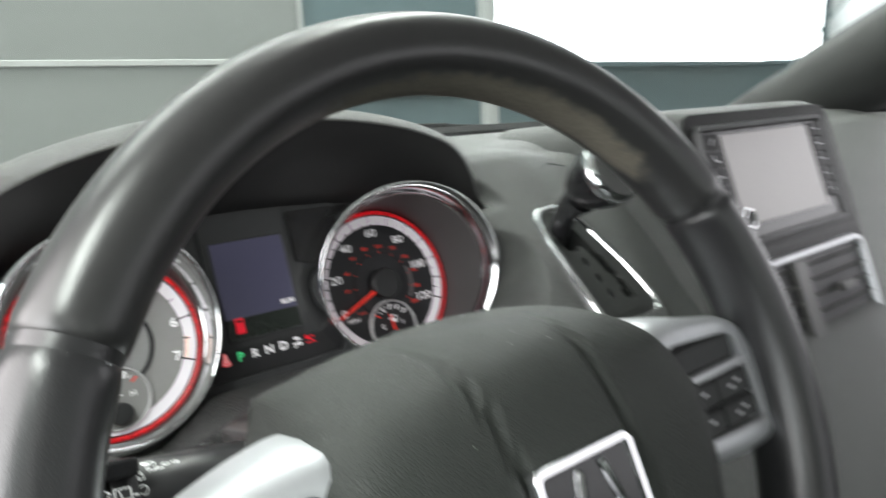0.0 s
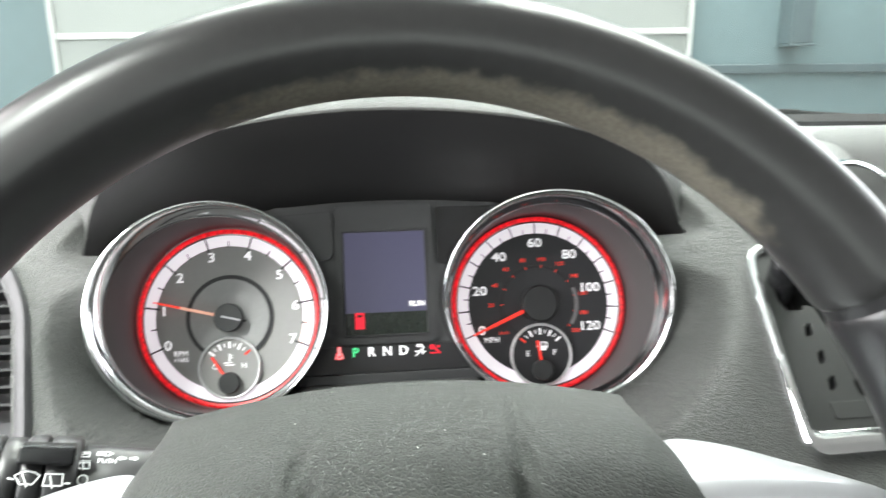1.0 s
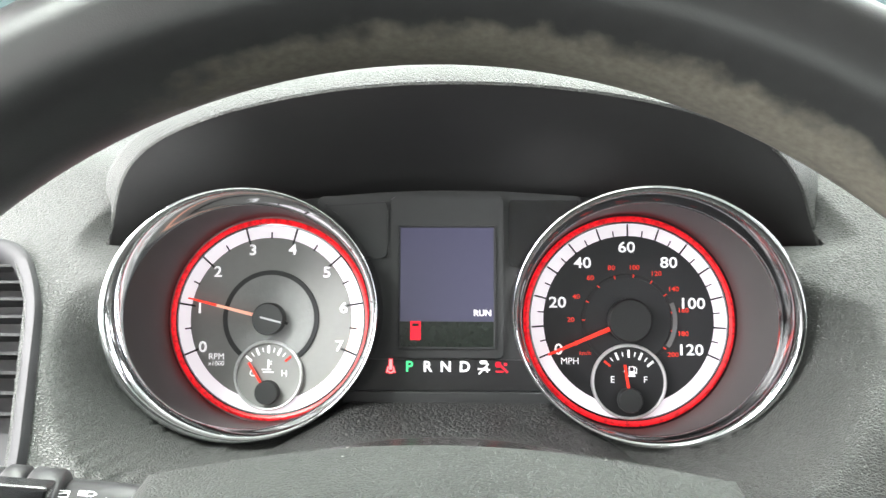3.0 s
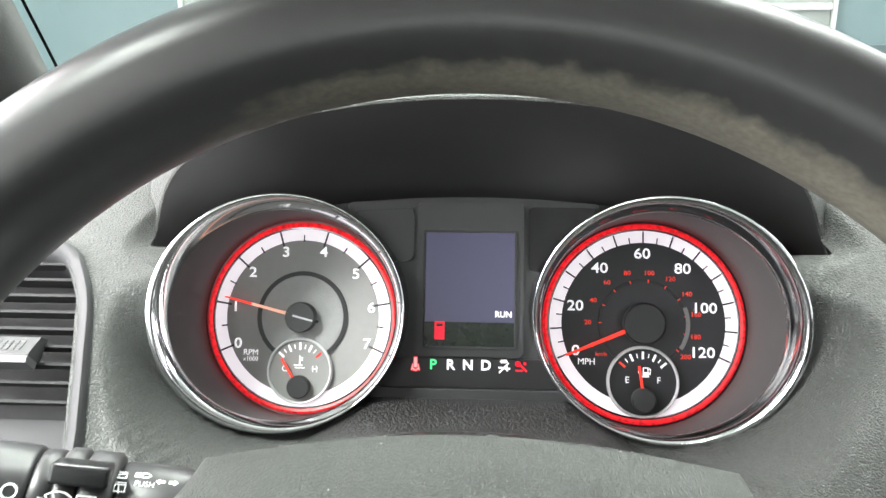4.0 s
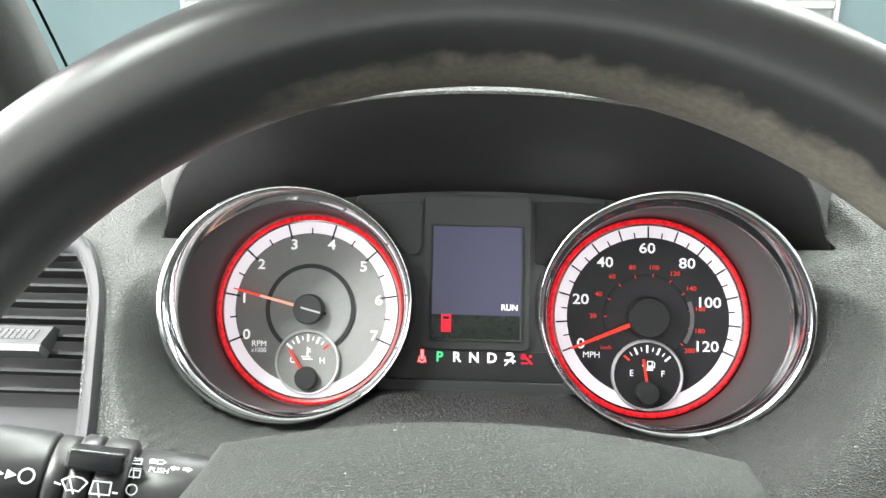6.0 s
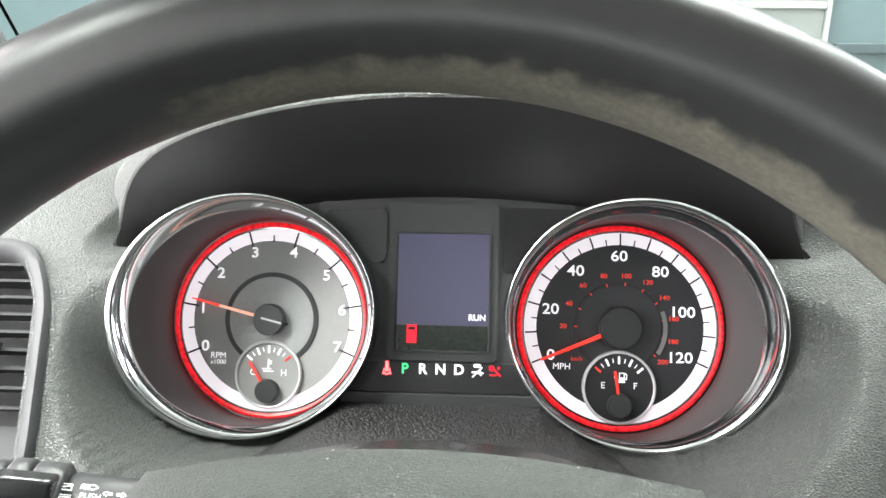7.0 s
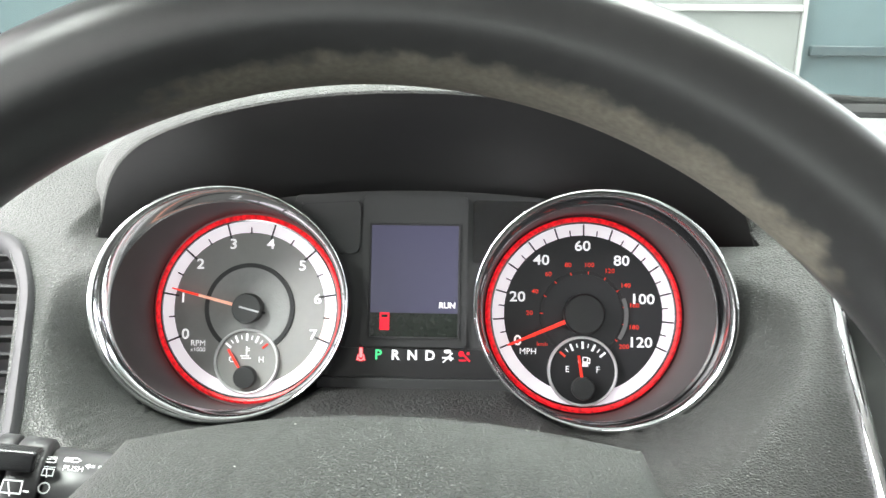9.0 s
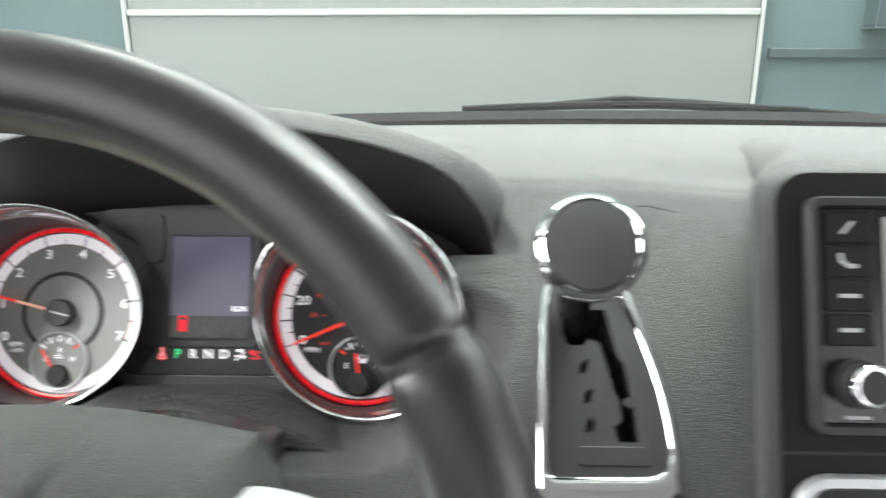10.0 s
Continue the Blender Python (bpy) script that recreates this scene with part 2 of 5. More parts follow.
# ---- mesh helpers ----
def mesh_of(name, verts, faces, mat, smooth=True):
    me = bpy.data.meshes.new(name)
    me.from_pydata([tuple(v) for v in verts], [], faces)
    me.materials.append(mat)
    bm = bmesh.new()
    bm.from_mesh(me)
    bmesh.ops.recalc_face_normals(bm, faces=bm.faces)
    bm.to_mesh(me)
    bm.free()
    if smooth:
        me.shade_smooth()
    return me


def part_mesh(name, me, parent, label="", m=None):
    ob = new(name, me)
    ob.parent = parent
    if m is not None:
        ob.matrix_basis = m
    if label:
        tagged(ob, label)
    return ob


def part(name, bm, mat, parent, label="", m=None, smooth=False, auto=35):
    me = bpy.data.meshes.new(name)
    bmesh.ops.recalc_face_normals(bm, faces=bm.faces)
    if smooth:
        for e in bm.edges:
            e.smooth = len(e.link_faces) == 2 and e.calc_face_angle(0) < radians(auto)
        for fc in bm.faces:
            fc.smooth = True
    bm.to_mesh(me)
    bm.free()
    me.materials.append(mat)
    return part_mesh(name, me, parent, label, m)


def thing(name, label, category, m=None, group="", kind=""):
    ob = new(name)
    ob.empty_display_size = 0.02
    if m is not None:
        ob.matrix_world = m
    return tagged(ob, label, category, group, kind)


def loft(rings, closed=True, cap=False):
    """A skin over rings of points of equal count."""
    bm = bmesh.new()
    vs = [[bm.verts.new(p) for p in r] for r in rings]
    n = len(rings[0])
    for a, b in zip(vs, vs[1:]):
        for i in range(n if closed else n - 1):
            j = (i + 1) % n
            bm.faces.new((a[i], a[j], b[j], b[i]))
    if cap:
        bm.faces.new(vs[0])
        bm.faces.new(vs[-1])
    return bm


def box(x0, y0, z0, x1, y1, z1, bevel=0.0, seg=2):
    bm = bmesh.new()
    bmesh.ops.create_cube(bm, size=1)
    for v in bm.verts:
        v.co = (x0 + (v.co.x + 0.5) * (x1 - x0), y0 + (v.co.y + 0.5) * (y1 - y0), z0 + (v.co.z + 0.5) * (z1 - z0))
    if bevel:
        bmesh.ops.bevel(bm, geom=bm.edges[:], offset=bevel, segments=seg, profile=0.5, affect="EDGES")
    return bm


def polyplate(pts, y0, y1, bevel=0.0):
    """A plate with the outline pts (x, z) between the depths y0 (front) and y1."""
    bm = bmesh.new()
    a = [bm.verts.new((x, y0, z)) for x, z in pts]
    b = [bm.verts.new((x, y1, z)) for x, z in pts]
    front = bm.faces.new(a)
    bm.faces.new(b)
    n = len(pts)
    for i in range(n):
        bm.faces.new((a[i], a[(i + 1) % n], b[(i + 1) % n], b[i]))
    if bevel:
        bmesh.ops.bevel(bm, geom=front.edges[:], offset=bevel, segments=2, profile=0.5, affect="EDGES")
    return bm


def rounded(x0, z0, x1, z1, r, n=5):
    pts = []
    for cx, cz, a0 in ((x1 - r, z1 - r, 0), (x0 + r, z1 - r, 90), (x0 + r, z0 + r, 180), (x1 - r, z0 + r, 270)):
        for k in range(n + 1):
            a = radians(a0 + 90 * k / n)
            pts.append((cx + r * math.cos(a), cz + r * math.sin(a)))
    return pts


def round_poly(pts, r, n=5):
    """A polygon with its corners rounded."""
    out = []
    for i, p in enumerate(pts):
        p = Vector(p)
        a, b = Vector(pts[i - 1]), Vector(pts[(i + 1) % len(pts)])
        da, db = (a - p), (b - p)
        rr = min(r, da.length * 0.45, db.length * 0.45)
        s, e = p + da.normalized() * rr, p + db.normalized() * rr
        for k in range(n + 1):
            t = k / n
            out.append(tuple(s * (1 - t) ** 2 + p * 2 * t * (1 - t) + e * t * t))
    return out


def inset(pts, d):
    out = []
    n = len(pts)
    area2 = sum(pts[i - 1][0] * pts[i][1] - pts[i][0] * pts[i - 1][1] for i in range(n))
    s = 1 if area2 > 0 else -1
    for i in range(n):
        a, p, b = Vector(pts[i - 1]), Vector(pts[i]), Vector(pts[(i + 1) % n])
        t = (b - a).normalized()
        out.append((p.x - s * d * t.y, p.y + s * d * t.x))
    return out


def frame_ring(pts, width, y0, y1, mid=0.0015):
    """A moulding along a closed outline: a rounded front between the outline and its inset."""
    o, i = pts, inset(pts, width)
    q, h = inset(pts, width * 0.2), inset(pts, width * 0.8)
    rings = [[(x, y1, z) for x, z in o], [(x, y0 + mid, z) for x, z in o], [(x, y0, z) for x, z in q], [(x, y0, z) for x, z in h],
             [(x, y0 + mid, z) for x, z in i], [(x, y1, z) for x, z in i]]
    return loft(rings)


def disc(cx, cz, r, y, n=64, r0=0.0, a0=0.0, a1=360.0):
    bm = bmesh.new()
    full = abs(a1 - a0) >= 359.9
    m = n if full else n + 1
    ang = [radians(a0 + (a1 - a0) * k / n) for k in range(m)]
    o = [bm.verts.new((cx + r * math.cos(a), y, cz + r * math.sin(a))) for a in ang]
    if r0 == 0:
        bm.faces.new(o)
    else:
        i = [bm.verts.new((cx + r0 * math.cos(a), y, cz + r0 * math.sin(a))) for a in ang]
        for k in range(n):
            j = (k + 1) % m
            bm.faces.new((o[k], o[j], i[j], i[k]))
    return bm


def turned(cx, cz, profile, n=48):
    """A body turned about the y axis: profile of (radius, y); the first and last are closed when their radius is 0."""
    rings = [[(cx + r * math.cos(2 * math.pi * k / n), y, cz + r * math.sin(2 * math.pi * k / n)) for k in range(n)] for r, y in profile]
    bm = loft(rings)
    bmesh.ops.remove_doubles(bm, verts=bm.verts, dist=1e-6)
    return bm


def bars(list_of, y):
    """Flat printed marks in one mesh: (x, z, angle, length, width)."""
    bm = bmesh.new()
    for x, z, a, l, w in list_of:
        c, s = math.cos(radians(a)), math.sin(radians(a))
        q = [(-l / 2, -w / 2), (l / 2, -w / 2), (l / 2, w / 2), (-l / 2, w / 2)]
        bm.faces.new([bm.verts.new((x + u * c - v * s, y, z + u * s + v * c)) for u, v in q])
    return bm


def writing(items, y, size, bold=0.0, wide=1.0):
    """Words as one mesh: (text, x, z) centred, standing on the panel's face."""
    bm = bmesh.new()
    for text, x, z, *sz in items:
        cu = bpy.data.curves.new("letters", "FONT")
        cu.body, cu.size, cu.align_x, cu.align_y, cu.offset = text, (sz[0] if sz else size), "CENTER", "CENTER", bold
        cu.resolution_u = 3
        ob = bpy.data.objects.new("letters", cu)
        scene.collection.objects.link(ob)
        bpy.context.view_layer.update()
        me = bpy.data.meshes.new_from_object(ob.evaluated_get(bpy.context.evaluated_depsgraph_get()))
        me.transform(Matrix(((wide, 0, 0, x), (0, 0, 1, y), (0, 1, 0, z), (0, 0, 0, 1))))
        bm.from_mesh(me)
        bpy.data.meshes.remove(me)
        bpy.data.objects.remove(ob)
        bpy.data.curves.remove(cu)
    return bm


def tube(points, radius, n=10, cap=True):
    pts = [Vector(p) for p in points]
    rings = []
    for i, p in enumerate(pts):
        d = (pts[min(i + 1, len(pts) - 1)] - pts[max(i - 1, 0)]).normalized()
        a = d.orthogonal().normalized() if i == 0 else (a - d * a.dot(d)).normalized()
        b = d.cross(a)
        r = radius[i] if isinstance(radius, (list, tuple)) else radius
        rings.append([p + (a * math.cos(2 * math.pi * k / n) + b * math.sin(2 * math.pi * k / n)) * r for k in range(n)])
    return loft(rings, cap=cap)


def spline(points, n):
    """Catmull-Rom through the points, n steps a stretch."""
    p = [Vector(q) for q in points]
    p = [p[0] * 2 - p[1]] + p + [p[-1] * 2 - p[-2]]
    out = []
    for i in range(1, len(p) - 2):
        for k in range(n):
            t = k / n
            out.append(0.5 * (2 * p[i] + (p[i + 1] - p[i - 1]) * t + (2 * p[i - 1] - 5 * p[i] + 4 * p[i + 1] - p[i + 2]) * t * t + (3 * p[i] - p[i - 1] - 3 * p[i + 1] + p[i + 2]) * t ** 3))
    out.append(p[-2])
    return out


def smooth01(a, b, v):
    t = min(1.0, max(0.0, (v - a) / (b - a)))
    return t * t * (3 - 2 * t)


# ---- the workshop round the car ----
WALLBLUE = material("blue_grey_wall_paint", (0.12, 0.172, 0.185), 0.5, grain=0.1, size=200, vary=0.07, blotch=1.3)
WALLWHITE = material("white_wall_paint", (0.68, 0.7, 0.69), 0.6, grain=0.1, size=200, vary=0.04, blotch=1.2)
DOORPANEL = material("pale_grey_door_steel", (0.242, 0.255, 0.247), 0.45, grain=0.15, size=160, vary=0.05, blotch=2.2)
TRIMWHITE = material("white_trim_paint", (0.46, 0.47, 0.46), 0.5, vary=0.03)
CONCRETE = material("grey_concrete", (0.3, 0.3, 0.29), 0.7, grain=0.3, size=90, vary=0.15, blotch=1.5)
DAYLIGHT = material("bright_frosted_pane", (0.8, 0.82, 0.82), 0.5, vary=0.02, glow=7.5, glow_colour=(0.93, 0.98, 1.0))
GREYBOX = material("dark_grey_enamel", (0.07, 0.098, 0.108), 0.4, vary=0.08)
WALL_Y = 2.55


def setting(name, bm, mat, label, category):
    ob = part(name, bm, mat, None)
    return tagged(ob, label, category, kind="structure")


setting("floor", box(-2.7, -6, -0.1, 6.5, WALL_Y + 0.2, 0), CONCRETE, "bare grey concrete workshop floor", "floor")
setting("ceiling", box(-2.7, -6, 3.6, 6.5, WALL_Y + 0.2, 3.7), WALLWHITE, "white painted workshop ceiling", "ceiling")
setting("wall_north", box(-2.7, WALL_Y, 0, 6.5, WALL_Y + 0.2, 3.6), WALLBLUE, "blue-grey painted workshop wall with white trim", "wall")
setting("wall_south", box(-2.7, -6.2, 0, 6.5, -6, 3.6), WALLWHITE, "plain white workshop wall", "wall")
# the west wall is out of view; its opening holds an added glowing pane
bm = box(-2.7, -6.2, 0, -2.5, -2.8, 3.6)
for q in ((-2.8, 0.0, 0.2, 0.9), (0.2, 0.0, WALL_Y, 3.6), (-2.8, 2.4, 0.2, 3.6)):
    side = box(-2.7, q[0], q[1], -2.5, q[2], q[3])
    me = bpy.data.meshes.new("side")
    side.to_mesh(me)
    bm.from_mesh(me)
    side.free()
setting("wall_west", bm, WALLWHITE, "plain white workshop wall", "wall")
setting("wall_east", box(6.5, -6.2, 0, 6.7, WALL_Y + 0.2, 3.6), WALLWHITE, "plain white workshop wall", "wall")

overhead = thing("garage_door", "pale grey sectional overhead door in a white frame", "garage door", pose(0, WALL_Y, 0))
for k in range(5):
    z0 = 0.01 + 0.0 if k == 0 else 0.36 + 0.53 * (k - 1)
    z1 = 0.355 + 0.53 * k
    part("door_section", box(-1.185, -0.05, z0, 1.315, -0.004, z1, 0.004, 1), DOORPANEL, overhead)
    part("section_rail", box(-1.185, -0.062, z1 - 0.012, 1.315, -0.05, z1 + 0.012, 0.003, 1), TRIMWHITE, overhead, "white ribbed joint between two door sections")
part("door_trim", box(-1.203, -0.07, 0, -1.187, 0, 2.6, 0.004, 1), TRIMWHITE, overhead)
part("door_trim", box(1.317, -0.07, 0, 1.331, 0, 2.6, 0.004, 1), TRIMWHITE, overhead)

# glowing pane added out of view to light the car from the left
west_fill = thing("west_fill_pane", "unseen glowing pane added in the west wall as fill light", "window", kind="structure")
part("pane", box(-2.62, -2.79, 0.91, -2.6, 0.19, 2.39), DAYLIGHT, west_fill)
window = thing("window_1", "bright frosted workshop window over a blue-grey sill wall", "window", pose(0, WALL_Y, 0), kind="structure")
part("pane", box(2.49, -0.03, 1.415, 6.3, -0.01, 3.2), DAYLIGHT, window)
part("window_post", box(2.40, -0.07, 0.0, 2.48, -0.004, 3.3, 0.004, 1), TRIMWHITE, window)
part("window_sill", box(2.49, -0.06, 1.38, 6.3, -0.004, 1.41, 0.004, 1), WALLBLUE, window)

cabinet = thing("wall_box", "small dark grey electrical box on the wall", "electrical box", pose(0, WALL_Y, 0))
part("box_body", box(1.74, -0.10, 1.36, 1.84, -0.004, 1.56, 0.006), GREYBOX, cabinet)
part("box_lip", box(1.735, -0.11, 1.35, 1.845, -0.004, 1.36, 0.002, 1), GREYBOX, cabinet)
pipe = thing("wall_rail", "grey rail fixed along the blue wall", "rail", pose(0, WALL_Y, 0))
part("rail_bar", box(1.38, -0.03, 1.24, 2.36, -0.004, 1.28, 0.004, 1), GREYBOX, pipe)

# ---- the car's shell ----
CARBLACK = material("black_body_trim", (0.014, 0.014, 0.015), 0.75, vary=0.1)
CARBLACK.node_tree.nodes["Principled BSDF"].inputs["Specular IOR Level"].default_value = 0.15
CX = 0.40
CAR_Y0 = 0.62


def base_y(x):
    return CAR_Y0 - 0.30 * ((x - CX) / 0.82) ** 2


def windshield_rings(off=0.0):
    rings = []
    for j in range(13):
        t = j / 12
        row = []
        for i in range(33):
            x = CX + (-0.80 + 1.6 * i / 32) * (1 - 0.13 * t)
            y = base_y(x) * (1 - t) + (-0.16 - 0.08 * ((x - CX) / 0.8) ** 2) * t
            z = 1.155 + 0.47 * t + 0.035 * math.sin(math.pi * t)
            row.append((x, y + off, z + off))
        rings.append(row)
    return rings


bm = loft([near + far[::-1] for near, far in zip(windshield_rings(), windshield_rings(0.004))], cap=True)
glass = part("windshield", bm, GLASS, None, smooth=True)
glass.visible_shadow = False
tagged(glass, "clear laminated windshield above the dashboard", "windshield", kind="structure")

# black printed band and cowl along the foot of the glass
rings = []
for i in range(49):
    x = CX - 0.84 + 1.68 * i / 48
    y = base_y(x)
    rings.append([(x, y - 0.020, 1.148), (x, y - 0.012, 1.174), (x, y + 0.012, 1.184), (x, y + 0.10, 1.166), (x, y + 0.14, 1.10), (x, y - 0.016, 1.10)])
setting("cowl", loft(rings, cap=True), CARBLACK, "black plastic cowl at the foot of the windshield", "cowl")

wiper = thing("windshield_wiper", "black wiper resting at the foot of the windshield", "wiper")
wp = [(0.16 + 0.5 * k / 12, base_y(0.16 + 0.5 * k / 12) + 0.035, 1.184 + 0.006 * math.sin(math.pi * k / 12)) for k in range(13)]
part("blade", tube(wp, 0.006, 8), CARBLACK, wiper)
part("arm", tube([(0.30, base_y(0.3) + 0.05, 1.188), (0.40, base_y(0.4) + 0.05, 1.194), (0.5, base_y(0.5) + 0.05, 1.190), (0.75, base_y(0.75) + 0.06, 1.176)], [0.006, 0.009, 0.008, 0.006], 8), CARBLACK, wiper)
part("pivot_clip", box(0.385, base_y(0.4) + 0.035, 1.190, 0.42, base_y(0.4) + 0.065, 1.202, 0.003), CARBLACK, wiper)


def pillar(name, side, label):
    rings = []
    for k in range(15):
        t = k / 14
        x = CX + side * (0.815 * (1 - 0.13 * t) + (0.035 if side > 0 else 0))
        y = 0.31 * (1 - t) - 0.24 * t
        z = 1.06 + 0.58 * t + 0.03 * math.sin(math.pi * t)
        w = 0.045 if side < 0 else 0.08
        if side > 0:
            s = -0.3 + 3.5 * t
            w = 0.125
            x, y, z = 1.31 - 0.08 * s, 0.344 - 0.2875 * s, 1.137 + 0.145 * s
        q = [(-0.9, 0.5), (-1.0, -0.2), (-0.7, -0.9), (0.1, -1.0), (0.9, -0.6), (1.0, 0.3), (0.5, 0.9), (-0.4, 0.9)]
        rings.append([(x + side * w * u, y + w * 0.9 * v, z + 0.3 * w * v) for u, v in q])
    ob = part(name, loft(rings, cap=True), PILLAR, None, smooth=True, auto=60)
    tagged(ob, label, "pillar", kind="structure")


pillar("a_pillar_left", -1, "grey cloth-grained windshield pillar trim")
pillar("a_pillar_right", 1, "grey cloth-grained windshield pillar trim")
setting("roof_lining", box(CX - 0.80, -2.6, 1.76, CX + 0.80, -0.16, 1.80, 0.01), HEADLINER, "pale cloth roof lining", "roof lining")
setting("windshield_header", box(CX - 0.72, -0.28, 1.61, CX + 0.72, -0.17, 1.757, 0.01), HEADLINER, "pale cloth trim over the windshield", "header")
for side, nm in ((1, "right"), (-1, "left")):
    x0, x1 = sorted((CX + side * (0.80 if side > 0 else 0.865), CX + side * 0.90))
    setting("door_" + nm, box(x0, -2.6, 0.3, x1, 0.30, 1.02 if side > 0 else 1.10, 0.02), PILLAR, "grey vinyl inner door panel", "door panel")
    if side > 0:
        setting("door_post_" + nm, box(x0, -1.15, 1.02, x1, -1.0, 1.757, 0.01), PILLAR, "grey door post", "post")
setting("car_floor", box(CX - 0.88, -2.6, 0.25, CX + 0.88, 0.5, 0.3), SOFT, "dark carpeted car floor", "car floor")
setting("bulkhead", box(CX - 0.88, 0.34, 0.3, CX + 0.88, 0.4, 1.06), BLACK, "black bulkhead behind the dashboard", "bulkhead")
setting("rear_panel", box(CX - 0.88, -2.66, 0.3, CX + 0.88, -2.6, 1.15), SOFT, "dark lower tailgate panel", "panel")

# ---- dashboard ----
dash = thing("dashboard", "grey grained vinyl dashboard with a hooded instrument pod", "dashboard", PANEL)
PROFILE = spline([(-0.25, -0.30), (-0.165, -0.14), (-0.113, -0.07), (-0.0557, 0.03), (-0.0325, 0.070), (-0.0225, 0.084), (-0.006, 0.0935), (0.0468, 0.1105), (0.2545, 0.1778), (0.561, 0.271)], 26)
PY = [p[0] for p in PROFILE]
PZ = [p[1] for p in PROFILE]


def face_y(z):
    return float(np.interp(z, PZ, PY))


def recess(x, y):
    return 0.040 * smooth01(0.235, 0.36, x) * math.exp(-(y / 0.065) ** 2)


def dash_point(x, y, z):
    if y > 0.0468:
        k = (base_y(x) - 0.08) / 0.54
        y, z = 0.0468 + (y - 0.0468) * k, 0.1105 + (z - 0.1105) * k
        return y + recess(x, y), z
    dx = max(0.0, abs(x) - 0.098)
    r = math.hypot(dx, z - 0.003)
    th = math.degrees(math.atan2(z - 0.003, dx))
    if x < 0:
        rim0, ridge = 0.0650, float(np.interp(th, (-90, -60, -29, 0, 15, 25), (0.0725, 0.0725, 0.0745, 0.0785, 0.081, 0.092)))
    else:
        rim0, ridge = 0.0665, float(np.interp(th, (-90, -55, -37, -8, 10, 22), (0.0715, 0.0765, 0.080, 0.0933, 0.098, 0.106)))
    bowl = min(1.0, max(0.0, (r - rim0) / (ridge - rim0)))
    if z < 0.10:
        plane = -0.045 - (abs(x) - 0.098) * 0.31 - (z - 0.003) * 0.17 + 0.007
        inner = plane + (-0.022 - plane) * smooth01(0.02, 0.055, z)
        inner += (-0.030 - inner) * (1 - smooth01(0.03, 0.06, abs(x)))
        blend = inner + (y - inner) * bowl ** 1.5
        y = max(y, blend)
    return y + recess(x, y), z


def hood_width(s, side):
    """How far the hood's sides stand out from a plain ellipse at the height s (0 to 1)."""
    if side < 0:
        return float(np.interp(s, (0.0, 0.15, 0.33, 0.5, 0.73, 0.85, 1.0), (0.925, 0.935, 0.968, 1.009, 1.09, 1.11, 1.11)))
    return float(np.interp(s, (0.0, 0.18, 0.3, 0.5, 0.61, 0.74, 0.9, 1.0), (0.99, 0.997, 1.011, 1.054, 1.092, 1.155, 1.19, 1.19)))


def opening(x, z):
    wide, high = (0.0622, 0.0618) if x < 0 else (0.0640, 0.0636)
    if math.hypot((abs(x) - 0.098) / wide, (z - 0.003) / high) < 1 or (abs(x) < 0.098 and -0.047 < z < 0.075):
        return True
    if z > 0.0385 and (x / (0.1835 * hood_width((z - 0.0279) / 0.082, x))) ** 2 + ((z - 0.0279) / 0.082) ** 2 < 1:
        return True
    if 0.214 < x < 0.2505 and -0.060 < z < 0.010:
        return True
    if -0.322 < x < vent_edge(z) - 0.009 and -0.082 < z < 0.034:
        return True
    return False


def vent_edge(z):
    return float(np.interp(z, (-0.085, -0.058, -0.015, 0.012, 0.040), (-0.1645, -0.1665, -0.1790, -0.1870, -0.2060)))


xs = [-0.44 + 0.0025 * i for i in range(300)] + [0.31 + 0.01 * i for i in range(93)]
grid = {(i, j): (x, py, pz) for j, (py, pz) in enumerate(PROFILE) for i, x in enumerate(xs)}
cell = {(i, j): opening((xs[i] + xs[i + 1]) / 2, (PZ[j] + PZ[j + 1]) / 2) for j in range(len(PROFILE) - 1) for i in range(len(xs) - 1)}
# draw the grid's edge onto the true outline of each opening
for (i, j), (x, py, pz) in list(grid.items()):
    near = [(i + a, j + b) for a in (-1, 0) for b in (-1, 0) if (i + a, j + b) in cell]
    state = [cell[c] for c in near]
    if not (any(state) and not all(state)):
        continue
    here = opening(x, pz)
    far = [((xs[c[0]] + xs[c[0] + 1]) / 2, (PZ[c[1]] + PZ[c[1] + 1]) / 2) for c in near if cell[c] != here]
    if not far:
        continue
    fx, fz = sum(q[0] for q in far) / len(far), sum(q[1] for q in far) / len(far)
    lo, hi = 0.0, 1.0
    for _ in range(12):
        mid = (lo + hi) / 2
        if opening(x + (fx - x) * mid, pz + (fz - pz) * mid) == here:
            lo = mid
        else:
            hi = mid
    grid[i, j] = (x + (fx - x) * hi, face_y(pz + (fz - pz) * hi), pz + (fz - pz) * hi)
verts, faces, index = [], [], {}
for j, (py, pz) in enumerate(PROFILE):
    for i, x in enumerate(xs):
        x, py, pz = grid[i, j]
        y, z = dash_point(x, py, pz)
        index[i, j] = len(verts)
        verts.append((x, y, z))
for j in range(len(PROFILE) - 1):
    for i in range(len(xs) - 1):
        if not cell[i, j]:
            faces.append((index[i, j], index[i + 1, j], index[i + 1, j + 1], index[i, j + 1]))
part_mesh("dash_pad", mesh_of("dash_pad", verts, faces, DASH), dash, "grey grained vinyl dash skin")

crack = [(0.2575, 0.0661), (0.2625, 0.0672), (0.2660, 0.0690), (0.2715, 0.0699), (0.2790, 0.0679), (0.2877, 0.0658)]
part("crack", tube([(x, face_y(z) - 0.0002, z) for x, z in crack], [0.0002, 0.0005, 0.0004, 0.0006, 0.0005, 0.0002], 6), TICK, dash, "thin dark crack in the vinyl")


